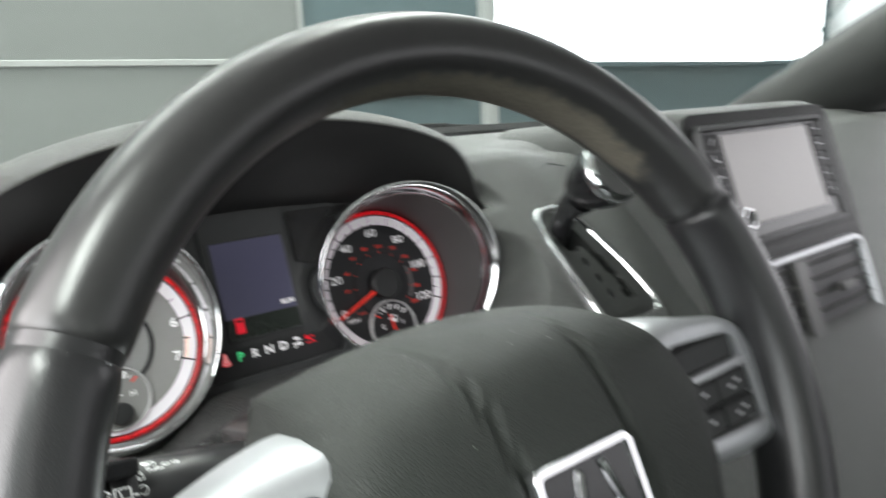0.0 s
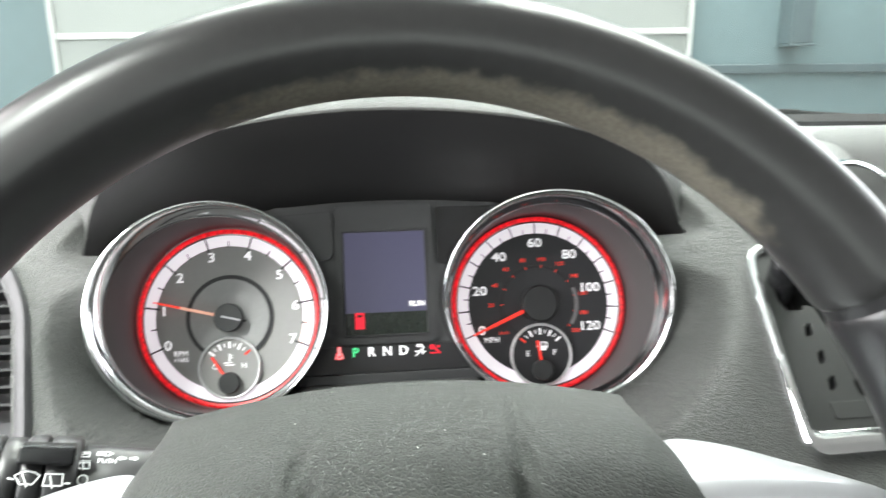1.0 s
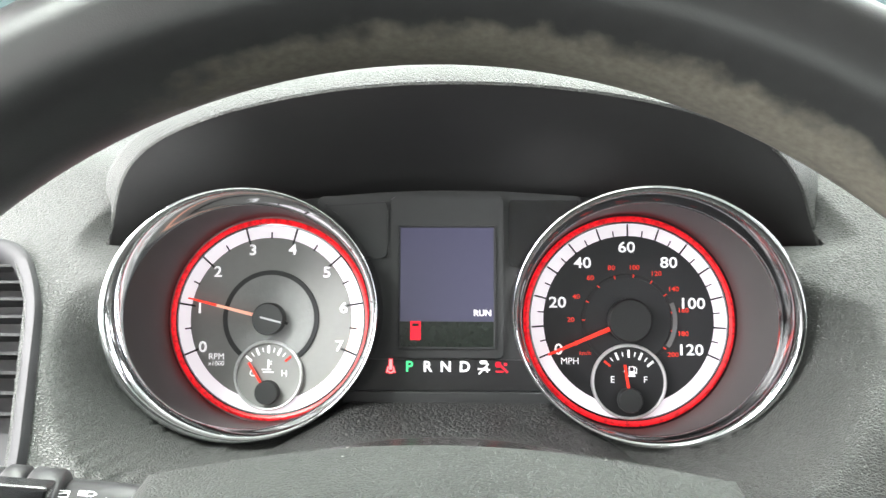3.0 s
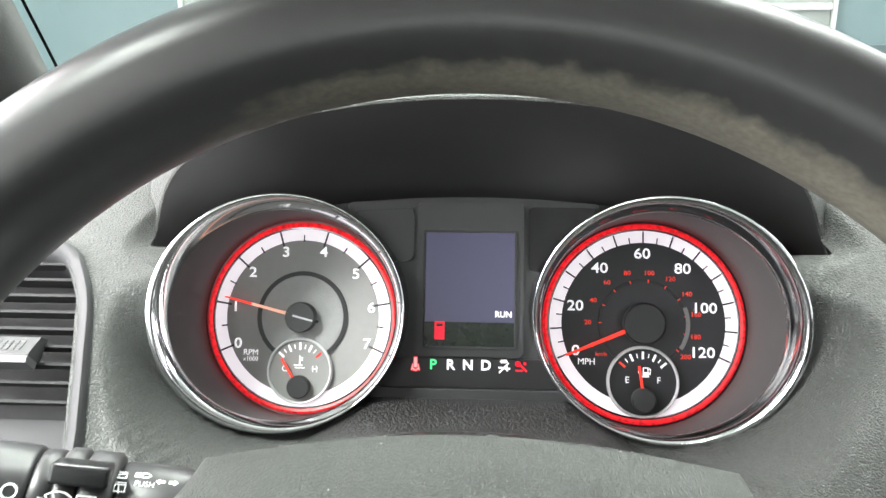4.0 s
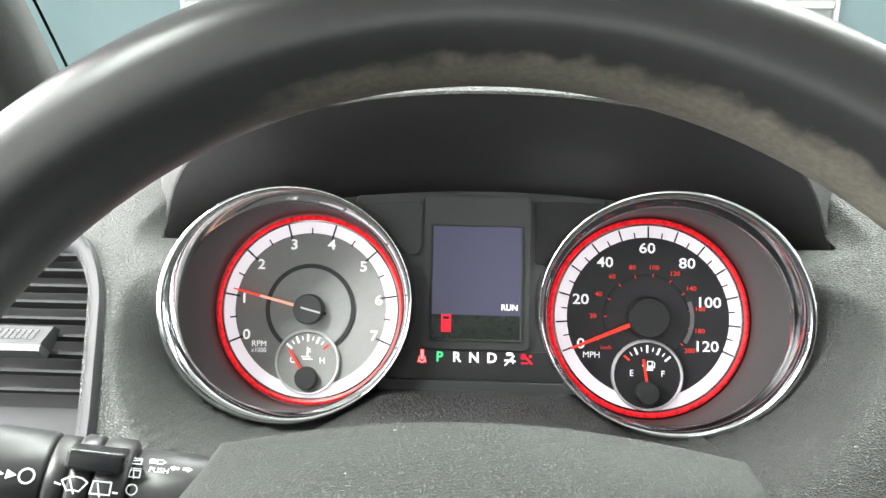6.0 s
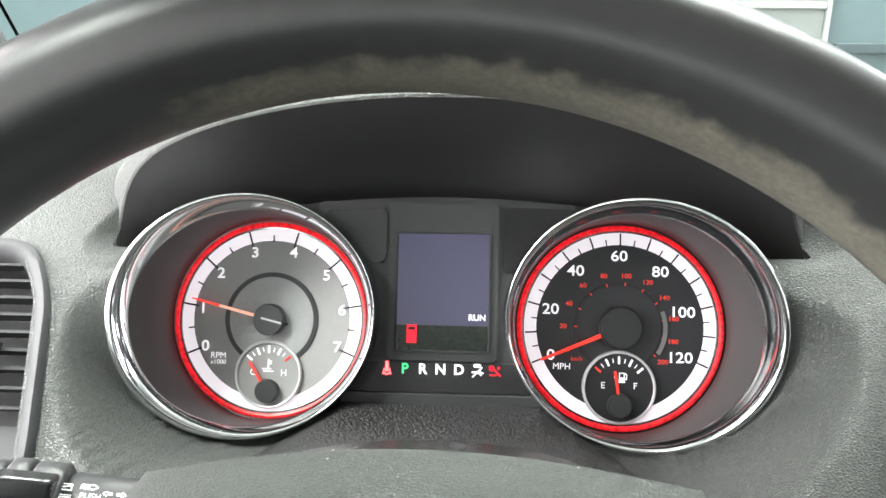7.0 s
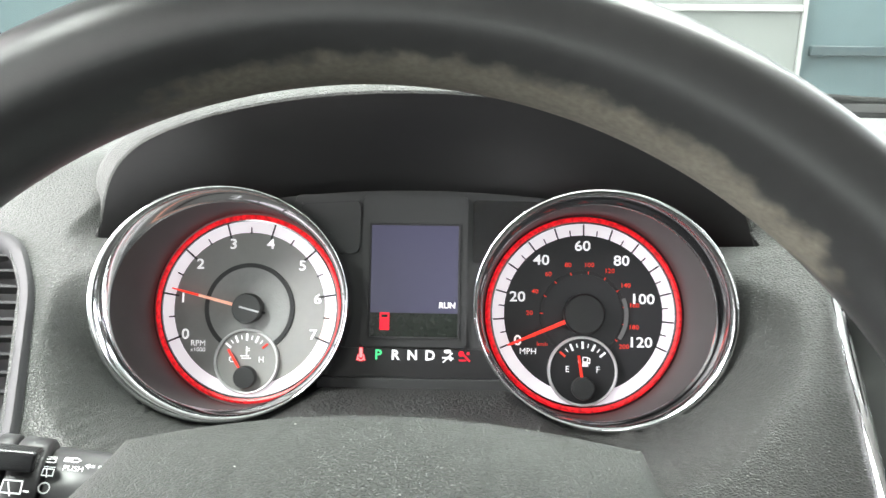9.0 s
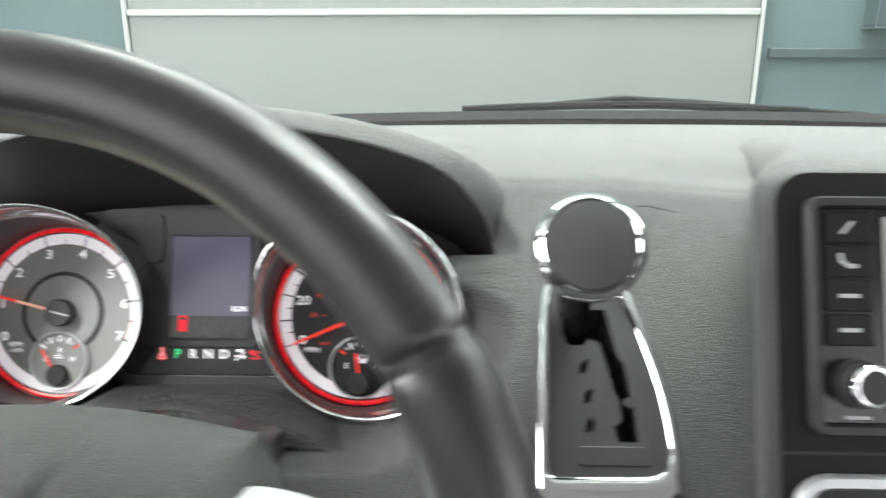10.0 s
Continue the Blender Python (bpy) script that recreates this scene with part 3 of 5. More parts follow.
def arc(rx, rz, cz, fy, n=49, a0=-24, a1=204):
    out = []
    for k in range(n):
        t = radians(a0 + (a1 - a0) * k / (n - 1))
        s = max(0.0, math.sin(t))
        wide = 1 + (hood_width(s, math.cos(t)) - 1) * min(1.0, rz / 0.0804)
        out.append((rx * math.cos(t) * wide, fy(math.sin(t)), cz + rz * math.sin(t)))
    return out


EDGE_Y = lambda s: -0.0176 - 0.0613 * s - 0.016 * (1 - smooth01(0.0, 0.4, s))
edge = arc(0.184, 0.0804, 0.0279, EDGE_Y)
shell = [edge, arc(0.1852, 0.0818, 0.0279, lambda s: EDGE_Y(s) - 0.0002), arc(0.1870, 0.0840, 0.0279, lambda s: EDGE_Y(s) + 0.0012), arc(0.1905, 0.0872, 0.0279, lambda s: EDGE_Y(s) + 0.0045),
         arc(0.197, 0.092, 0.0279, lambda s: EDGE_Y(s) + 0.010), arc(0.205, 0.097, 0.0275, lambda s: EDGE_Y(s) + 0.020), arc(0.212, 0.100, 0.027, lambda s: -0.004 - 0.022 * s), arc(0.220, 0.103, 0.026, lambda s: 0.0 + 0.025 * s), arc(0.228, 0.105, 0.024, lambda s: 0.005 + 0.065 * max(0, s)), arc(0.236, 0.107, 0.020, lambda s: 0.01 + 0.10 * max(0, s))]
part("hood_shell", loft(shell, closed=False), DASH, dash, "grey grained hood over the instruments", smooth=True)
inner = [arc(0.184, 0.0804, 0.0279, EDGE_Y, a0=-10, a1=190), arc(0.1830, 0.0790, 0.0279, lambda s: EDGE_Y(s) + 0.0025, a0=-10, a1=190), arc(0.181, 0.072, 0.0275, lambda s: -0.014 - 0.035 * max(0, s), a0=-10, a1=190), arc(0.178, 0.060, 0.027, lambda s: -0.008 - 0.010 * max(0, s), a0=-10, a1=190), arc(0.172, 0.047, 0.0265, lambda s: 0.012, a0=-10, a1=190)]
part("hood_lining", loft(inner, closed=False), HOODIN, dash, "matt black lining under the hood", smooth=True)
part("pod_back", polyplate(rounded(-0.18, -0.07, 0.18, 0.08, 0.03), 0.010, 0.013), BLACK, dash)
# leather-grained shelf under the dials
def shelf_z(x, y):
    rear = -0.0430 - 0.58 * max(0.0, abs(x) - 0.053)
    front = -0.0474 - 2.0 * x * x
    return rear + (front - rear) * smooth01(-0.005, -0.07, y)


lip = [(0.0, 0.0), (-0.01, 0.0), (-0.02, 0.0), (-0.03, 0.0), (-0.04, 0.0), (-0.05, 0.0), (-0.06, 0.0), (-0.07, 0.0), (-0.076, -0.0002), (-0.0795, -0.0010), (-0.081, -0.0028), (-0.0812, -0.008)]
shelf = [[(x, y, shelf_z(x, y) + dz) for x in [(-0.105 + 0.21 * k / 56) for k in range(57)]] for y, dz in lip]
part("pod_shelf", loft(shelf, closed=False), LEATHER, dash, "dark wrinkled leather-grained shelf under the dials", smooth=True)

# the stack that holds the screen
stack = thing("centre_stack", "dark grey raised centre stack holding the screen and vents", "centre stack", PANEL)
rings = []
for d, e, y in ((0.105, 0.0, 0.16), (0.085, 0.0, 0.06), (0.068, 0.0, 0.0), (0.049, 0.0, -0.05), (0.022, 0.0, -0.10), (0.007, 0.0, -0.128), (0.003, 0.0015, -0.140), (0.004, 0.005, -0.148), (0.009, 0.010, -0.1515)):
    rings.append([(x, y, z) for x, z in rounded(0.288 + d, -0.32, 0.537 - e, 0.0745 - e + 0.27 * (y + 0.15), 0.018 + 0.05 * (y + 0.15), 8)])
part("stack_body", loft(rings), DASH, stack, smooth=True, auto=50)
VENT_HOLE = rounded(0.3035, -0.1450, 0.5155, -0.0625, 0.011, 6)
bm = bmesh.new()
for loop in (rounded(0.2945, -0.3150, 0.5300, 0.0680, 0.014, 8), VENT_HOLE):
    vs = [bm.verts.new((x, -0.1526, z)) for x, z in loop]
    for k in range(len(vs)):
        bm.edges.new((vs[k - 1], vs[k]))
bmesh.ops.triangle_fill(bm, use_beauty=True, edges=bm.edges[:])
part("front_panel", bm, STACKSKIN, stack, "charcoal front panel")
part("panel_seam", box(0.2950, -0.1530, -0.0500, 0.5295, -0.1522, -0.0488), TICK, stack)


# ---- instrument cluster ----
def stroke(points, w):
    """A drawn line of width w as thin bars."""
    out = []
    for (x0, z0), (x1, z1) in zip(points, points[1:]):
        l = math.hypot(x1 - x0, z1 - z0)
        out.append(((x0 + x1) / 2, (z0 + z1) / 2, math.degrees(math.atan2(z1 - z0, x1 - x0)), l + w * 0.8, w))
    return out


cluster = thing("instrument_cluster", "lit twin-dial instrument cluster with chrome bezels and red rings", "instrument cluster", PANEL)


def oval(c, rx, rz, yaw, pitch, grow=0.0, shift=0.0, n=96):
    out = []
    for k in range(n):
        t = 2 * math.pi * k / n
        x, z = (rx + grow) * math.cos(t), (rz + grow) * math.sin(t)
        p = Vector((x, -z * math.sin(pitch) + shift, z * math.cos(pitch)))
        p.rotate(Euler((0, 0, yaw)))
        out.append(p + Vector(c))
    return out


def circle(cx, y, cz, r, n=96):
    return [Vector((cx + r * math.cos(2 * math.pi * k / n), y, cz + r * math.sin(2 * math.pi * k / n))) for k in range(n)]


def gauge(name, label, cx, cz, outer, inner, face, numerals, majors, minors, needle_angle, k=1.0):
    dial = part(name, disc(cx, cz, 0.0582 * k, 0.0, 96), face, cluster, label)
    part("white_band", disc(cx, cz, 0.0528 * k, -0.0004, 96, 0.0460 * k), BAND, dial, "backlit white scale band")
    part("ring_light", turned(cx, cz, [(r * k, y) for r, y in ((0.0539, -0.0002), (0.0540, -0.0016), (0.0553, -0.0022), (0.0567, -0.0016), (0.0568, 0.0))], 96), REDRING, dial, "glowing red ring round the dial", smooth=True)
    part("dial_rim", turned(cx, cz, [(0.0529 * k, 0.0), (0.0529 * k, -0.0016), (0.0538 * k, -0.0016), (0.0538 * k, 0.0)], 96), CHROME_DARK, dial)
    part("tick_print", bars([(cx + r * k * math.cos(radians(a)), cz + r * k * math.sin(radians(a)), a, l * k, w) for a, r, l, w in majors + minors], -0.0008), TICK, dial)
    for t, a, r in numerals:
        part("numeral", writing([(t, cx + r * math.cos(radians(a)), cz + r * math.sin(radians(a)))], -0.0008, 0.0083, 0.00009, 1.15), PRINT, dial)
    # bezel, and the dark funnel down to the dial
    rings = [[p + Vector((0, 0.05, 0)) for p in oval(*outer, grow=0.0005)], oval(*outer, grow=0.0006, shift=0.005), oval(*outer, grow=0.0002, shift=0.001), 
             *[[Vector((p.x + (q.x - p.x) * u, p.y + (q.y - p.y) * u ** 2.2 - 0.0003 * math.sin(math.pi * u), p.z + (q.z - p.z) * u)) for p, q in zip(oval(*outer, grow=-0.0004), oval(*inner, grow=0.0004))] for u in [k / 15 for k in range(16)]],
             oval(*inner, grow=-0.0004, shift=0.0012)]
    part("bezel", loft(rings), CHROME, dial, "polished chrome oval bezel", smooth=True, auto=80)
    a, b = oval(*inner, grow=-0.0002, shift=0.001), circle(cx, -0.0015, cz, 0.0579 * k)
    rings = [[p.lerp(q, t) for p, q in zip(a, b)] for t in (0, 0.04, 0.3, 0.6, 0.9, 1)]
    part("funnel", loft(rings), CONE, dial, "dark funnel between bezel and dial", smooth=True)
    # needle
    d = Vector((math.cos(radians(needle_angle)), 0, math.sin(radians(needle_angle))))
    s = Vector((-d.z, 0, d.x))
    o = Vector((cx, -0.0045, cz))

    def blade(nm, r0, r1, w0, w1, mat, lab="", up=0.0):
        o = Vector((cx, -0.0045 - up, cz))
        q = [o + d * r0 + s * w0, o + d * r1 + s * w1, o + d * r1 - s * w1, o + d * r0 - s * w0]
        bm = bmesh.new()
        top = [bm.verts.new(p) for p in q]
        low = [bm.verts.new(p + Vector((0, 0.0012, 0))) for p in q]
        bm.faces.new(top), bm.faces.new(low)
        for k in range(4):
            bm.faces.new((top[k], top[(k + 1) % 4], low[(k + 1) % 4], low[k]))
        part(nm, bm, mat, dial, lab)

    return dial, blade


def angle(v, per):
    return 203.0 - per * v


# tachometer
TX, SX, DZ = -0.0983, 0.0975, 0.0015
ta = 32.2
tach, blade = gauge("tachometer", "grey rev counter dial numbered 0 to 7", TX, DZ, ((-0.0985, -0.0448, 0.0038), 0.0658, 0.0631, 0.3227, 0.1237), ((-0.0978, -0.0335, 0.0036), 0.0607, 0.0569, 0.3976, 0.0315), TACHFACE,
                    [(str(v), angle(v, ta) + (0, 1.5, 1, -0.5, -1.2, -2.5, -1.5, 1)[v], (0.0407, 0.0401, 0.0395, 0.0392, 0.0397, 0.0400, 0.0408, 0.0410)[v]) for v in range(8)], [(angle(v, ta), 0.0482, 0.0092, 0.0011) for v in range(8)], [(angle(v + 0.5, ta), 0.0472, 0.0040, 0.0009) for v in range(7)], 166, 0.977)
part("redline", disc(TX, DZ, 0.0485, -0.0006, 16, 0.0450, angle(7, ta), angle(6.45, ta)), material("pale_red_print", (0.8, 0.62, 0.56), 0.5, vary=0.04, glow=0.4, glow_colour=(1, 0.78, 0.72)), tach, "red end of the scale")
part("groove", turned(TX, DZ, [(0.0242, -0.0002), (0.0242, -0.0010), (0.0266, -0.0010), (0.0268, -0.0002)], 72), TICK, tach, "dark ring round the dial's centre")
part("centre_disc", disc(TX, DZ, 0.0240, -0.0008, 64), TACHDISC, tach, "finely dotted grey centre")
blade("needle", 0.006, 0.030, 0.00085, 0.0007, NEEDLE_PALE, "pale lit shaft of the needle")
blade("needle_tip", 0.030, 0.0465, 0.0007, 0.0004, NEEDLE, "red lit needle tip")
blade("needle_tail", -0.0105, -0.002, 0.0007, 0.0009, BLACK)
part("needle_hub", turned(TX, DZ, [(0.0088, -0.001), (0.0088, -0.0065), (0.0082, -0.0078), (0.0, -0.0080)], 40), PLATE, tach, smooth=True)
blade("hub_stripe", -0.0078, 0.004, 0.0005, 0.0005, DIMPRINT, up=0.0036)
part("legend", writing([("RPM", TX - 0.0297, DZ - 0.0210, 0.0048), ("x1000", TX - 0.0297, DZ - 0.0247, 0.0036)], -0.0008, 0.005), PRINT, tach)

# speedometer
sa = 37.75
speedo, blade = gauge("speedometer", "black speedometer dial numbered 0 to 120 with red inner scale", SX, DZ, ((0.0981, -0.0453, 0.0025), 0.0675, 0.0650, -0.2791, 0.2307), ((0.0971, -0.0369, 0.0018), 0.0612, 0.0587, -0.2327, 0.1883), SPEEDFACE,
                      [(str(20 * v), angle(v, sa) + (0, 1, 0.7, 0.8, 2.4, 0.4, -2.5)[v], (0.0411, 0.0393, 0.0394, 0.0395, 0.0383, 0.0355, 0.0366)[v]) for v in range(7)],
                      [(angle(v / 2, sa), 0.0487, 0.0074, 0.0010) for v in range(13)], [(angle(v / 2 + 0.25, sa), 0.0475, 0.0036, 0.0008) for v in range(12)], 203)
part("inner_ring", turned(SX, DZ, [(0.0232, -0.0002), (0.0232, -0.0008), (0.0250, -0.0008), (0.0252, -0.0002)], 72), TICK, speedo)
for v in range(11):
    a = radians(204 - 24.2 * v)
    r = (0.0310, 0.0311, 0.0307, 0.0306, 0.0297, 0.0288, 0.0296, 0.0298, 0.0300, 0.0301, 0.0300)[v]
    part("km_numeral", writing([(str(20 * v), SX + r * math.cos(a), DZ + r * math.sin(a), 0.0036)], -0.0008, 0.004, 0.00003, 1.12), REDPRINT, speedo)
part("km_legend", writing([("km/h", SX - 0.0235, DZ - 0.0178, 0.0032)], -0.0008, 0.004), REDPRINT, speedo)
part("km_tick_print", bars([(SX + 0.0242 * math.cos(radians(204 - 24.2 * v)), DZ + 0.0242 * math.sin(radians(204 - 24.2 * v)), 204 - 24.2 * v, 0.0018, 0.0006) for v in range(11)], -0.0012), REDPRINT, speedo)
part("grey_arc", disc(SX, DZ, 0.0262, -0.0013, 20, 0.0238, -34, 22), ARCGREY, speedo, "grey arc on the inner ring")
blade("needle", 0.0105, 0.0475, 0.0011, 0.0006, NEEDLE, "red lit needle resting at zero")
part("needle_hub", turned(SX, DZ, [(0.0118, -0.001), (0.0118, -0.0056), (0.0108, -0.0068), (0.0, -0.0072)], 40), SMOKED, speedo, smooth=True)
part("legend", writing([("MPH", SX - 0.0318, DZ - 0.0222, 0.0050)], -0.0008, 0.005), PRINT, speedo)


def small_gauge(parent, cx, cz, letters, needle_angle, hot, nm, lab, k=1.0):
    face = part(nm, disc(cx, cz, 0.0188 * k, -0.0014, 56), TACHFACE if hot < 0 else TICK, parent, lab)
    part("rim", turned(cx, cz, [(r * k, y) for r, y in ((0.0186, -0.0012), (0.0188, -0.0028), (0.0195, -0.0030), (0.0201, -0.0024), (0.0203, -0.0004))], 64), RIMRING, face, "thin silver rim", smooth=True)
    tick = []
    for n, a in enumerate((140, 127.5, 115, 102.5, 90, 77.5, 65, 52.5, 40)):
        tick.append((cx + 0.0150 * k * math.cos(radians(a)), cz + 0.0150 * k * math.sin(radians(a)), a, 0.0042 if n % 2 == 0 else 0.0024, 0.0012 if n % 2 == 0 else 0.0006))
    red = tick.pop(hot)
    part("marks", bars(tick, -0.0018), PRINT, face)
    part("red_mark", bars([red], -0.0018), REDPRINT, face, "red mark at the scale's end")
    part("letters", writing([(letters[0], cx - 0.0088, cz + 0.0010, 0.0050), (letters[1], cx + 0.0088, cz + 0.0010, 0.0050)], -0.0018, 0.005), PRINT, face)
    if hot < 0:
        part("symbol", bars([(cx, cz + 0.0062, 90, 0.005, 0.0008), (cx + 0.001, cz + 0.0075, 0, 0.0018, 0.0005), (cx + 0.001, cz + 0.0062, 0, 0.0018, 0.0005), (cx - 0.001, cz + 0.0032, 0, 0.0052, 0.0006), (cx, cz + 0.0018, 0, 0.0058, 0.0006)], -0.0018), PRINT, face, "white thermometer symbol")
    else:
        pump = stroke([(cx + 0.0002, cz + 0.0034), (cx + 0.0002, cz + 0.0080), (cx + 0.0028, cz + 0.0080), (cx + 0.0028, cz + 0.0034)], 0.0005) + [(cx + 0.0015, cz + 0.0045, 0, 0.0026, 0.0022), (cx + 0.0015, cz + 0.0031, 0, 0.0038, 0.0006)] + stroke([(cx + 0.0030, cz + 0.0052), (cx + 0.0040, cz + 0.0044), (cx + 0.0042, cz + 0.0070), (cx + 0.0034, cz + 0.0078)], 0.0005)
        part("symbol", bars(pump + [(cx - 0.0016 - 0.0004 * n, cz + 0.0056, 90, 0.0022 - 0.0007 * n, 0.0005) for n in range(3)], -0.0018), PRINT, face, "white fuel pump symbol")
    hz = cz - 0.0096 * k
    d = Vector((math.cos(radians(needle_angle)), 0, math.sin(radians(needle_angle))))
    part("needle", bars([(cx + d.x * 0.0115, hz + d.z * 0.0115, needle_angle, 0.0150, 0.0014)], -0.0045), NEEDLE, face, "short red lit needle")
    part("needle_hub", turned(cx, hz, [(0.0066, -0.0014), (0.0066, -0.0050), (0.0060, -0.0060), (0.0, -0.0062)], 32), PLATE, face, smooth=True)


small_gauge(tach, TX - 0.0004, -0.0294, "CH", 122, -1, "temperature_gauge", "small black coolant temperature gauge near cold", 0.945)
small_gauge(speedo, SX - 0.0004, -0.0314, "EF", 98, 0, "fuel_gauge", "small black fuel gauge reading about half")

# centre plate, message screen and warning lamps
plate = part("centre_plate", polyplate(round_poly([(-0.075, 0.0700), (0.075, 0.0700), (0.06, 0.03), (0.043, -0.0465), (-0.043, -0.0465), (-0.06, 0.03)], 0.006), 0.0012, 0.006, 0.0006), PLATE, cluster, "charcoal plate between the dials")
part("side_panel", polyplate(round_poly([(-0.071, 0.0655), (-0.034, 0.0670), (-0.034, 0.0350), (-0.045, 0.0350), (-0.056, 0.0560)], 0.004), -0.0006, 0.0012, 0.0005), PLATE, plate)
part("panel_groove", bars(stroke([(-0.0335, 0.0350), (-0.0335, 0.0662), (-0.0660, 0.0642), (-0.0692, 0.0620), (-0.0565, 0.0480)], 0.0006), -0.0010), TICK, plate, "dark seam round the side panel")
lamp_window = part("lamp_window", polyplate(round_poly([(0.033, 0.0675), (0.072, 0.0670), (0.058, 0.0520), (0.047, 0.0300), (0.033, 0.0300)], 0.003), -0.0004, 0.0012), GLOSSY, plate, "smoked warning lamp window")
part("lamp_bar", polyplate(round_poly([(-0.0530, -0.0368), (0.0520, -0.0368), (0.0440, -0.0203), (-0.0440, -0.0203)], 0.001, 2), -0.0003, 0.0012), SMOKED, plate, "smoked strip with the gear letters")
part("plate_lip", box(-0.057, -0.0032, -0.0436, 0.057, 0.003, -0.0374, 0.0006), PLATE, plate)
display = part("message_screen", polyplate(rounded(-0.0318, -0.0192, 0.0298, 0.0690, 0.002), -0.0022, 0.0012, 0.0006), PLATE, cluster, "message screen in a charcoal surround")
part("screen_frame", frame_ring(rounded(-0.0278, -0.0146, 0.0258, 0.0530, 0.0012), 0.0013, -0.0036, -0.0020, 0.0006), VENTGREY, display)
part("liquid_crystal", box(-0.0266, -0.0030, 0.0005, 0.0246, -0.0022, 0.0519), LCD, display, "backlit violet-blue screen, blank but for one word")
part("icon_window", box(-0.0266, -0.0029, -0.0134, 0.0246, -0.0022, 0.0003), LCDLOW, display, "dark strip under the screen")
part("screen_word", writing([("RUN", 0.0184, 0.0050)], -0.0034, 0.0047, 0.00008), PRINT, display)
part("door_lamp", polyplate([(-0.0208, -0.0096), (-0.0152, -0.0096), (-0.0152, 0.0006), (-0.0208, 0.0006)], -0.0034, -0.0029), LAMPRED, display, "red open-door lamp")
part("door_lamp_window", polyplate([(-0.0198, -0.0022), (-0.0162, -0.0022), (-0.0162, -0.0006), (-0.0198, -0.0006)], -0.0037, -0.0034), LCDLOW, display)
part("gear_p", writing([("P", -0.0215, -0.0243)], -0.0008, 0.0080, 0.0002), LAMPGREEN, plate, "green lit letter P")
for nm, ch, x in (("gear_r", "R", -0.0115), ("gear_n", "N", -0.0015), ("gear_d", "D", 0.0088)):
    part(nm, writing([(ch, x, -0.0243)], -0.0008, 0.0080, 0.0002), PRINT, plate)
BELT = stroke([(-0.0316, -0.0209), (-0.0316, -0.0214)], 0.0016) + stroke([(-0.0316, -0.0226), (-0.0316, -0.0252)], 0.0017) + stroke([(-0.0337, -0.0272), (-0.0330, -0.0244)], 0.0006) + stroke([(-0.0295, -0.0272), (-0.0302, -0.0244)], 0.0006) + stroke([(-0.0330, -0.0266), (-0.0322, -0.0274), (-0.0310, -0.0274), (-0.0302, -0.0266)], 0.0007)
part("belt_lamp", bars([(x, z, a, l + 0.0007, w + 0.0007) for x, z, a, l, w in BELT], -0.0007), LAMPRED, plate, "red belt reminder lamp")
part("belt_figure", bars(BELT, -0.0010), material("lit_pale_red_lamp", (0.5, 0.2, 0.2), 0.5, vary=0.02, glow=0.9, glow_colour=(1.0, 0.42, 0.42)), plate, "pale lit figure in the belt lamp")
SLASH = stroke([(0.0166, -0.0278), (0.0216, -0.0226)], 0.0008) + stroke([(0.0163, -0.0252), (0.0184, -0.0252)], 0.0009) + stroke([(0.0198, -0.0256), (0.0222, -0.0256)], 0.0009) + stroke([(0.0208, -0.0246), (0.0210, -0.0268)], 0.0008) + [(0.0190, -0.0216 + 0.0006 * k, 0, 0.0042 - 0.0009 * k * k, 0.0007) for k in range(-1, 2)]
part("tow_lamp", bars(SLASH, -0.0008), PRINT, plate, "white tow symbol")
part("bag_lamp", bars([(0.0270, -0.0228, 0, 0.0030, 0.0020), (0.0270, -0.0228, 90, 0.0030, 0.0020), (0.0296, -0.0246, -45, 0.0070, 0.0011), (0.0310, -0.0226, 0, 0.0015, 0.0015), (0.0278, -0.0266, 0, 0.0042, 0.0009)], -0.0008), LAMPRED, plate, "lit red air bag lamp")
part("brake_lamp", writing([("BRAKE", -0.0163, -0.0348, 0.0050)], -0.0008, 0.005), LAMPOFF_RED, plate, "unlit brake warning word")
part("dot_lamp", disc(-0.0014, -0.0348, 0.0022, -0.0008, 20), LAMPOFF_RED, plate)
part("tyre_lamp", bars([(0.0343, 0.0632, 100, 0.006, 0.0009), (0.0389, 0.0632, 80, 0.006, 0.0009), (0.0366, 0.0632, 90, 0.0045, 0.0008)], -0.0009), LAMPOFF_AMBER, lamp_window)
part("skid_lamp", bars([(0.0589, 0.0645, 0, 0.0046, 0.0028), (0.0575, 0.0610, 60, 0.003, 0.0008), (0.0603, 0.0610, 60, 0.003, 0.0008)], -0.0009), LAMPOFF_AMBER, lamp_window)
part("skid_off_lamp", bars([(0.0470, 0.0545, 0, 0.0046, 0.0028), (0.0470, 0.0505, 0, 0.006, 0.0018)], -0.0009), LAMPOFF_AMBER, lamp_window)
part("brake_lock_lamp", disc(0.0364, 0.0406, 0.0034, -0.0009, 24, 0.0024), LAMPOFF_AMBER, lamp_window)

# ---- steering wheel ----
WHEEL = PANEL @ pose(0.0017, -0.2425, -0.0913, 90 - 3.07, 0, 0)
wheel = thing("steering_wheel", "worn black leather steering wheel with silver spokes", "steering wheel", WHEEL)
RR, RA, RB = 0.1733, 0.0162, 0.0202


def rim_ring(th, grow=0.0, n=36):
    c, s = math.cos(th), math.sin(th)
    out = []
    for k in range(n):
        f = 2 * math.pi * k / n
        deg = math.degrees(f)
        g = grow + 0.0007 * math.exp(-((deg - 135) / 20) ** 2) - 0.0007 * math.exp(-((deg - 95) / 24) ** 2)
        r = RR + (RA + g) * math.cos(f)
        out.append((r * c, r * s, (RB + g) * math.sin(f)))
    return out


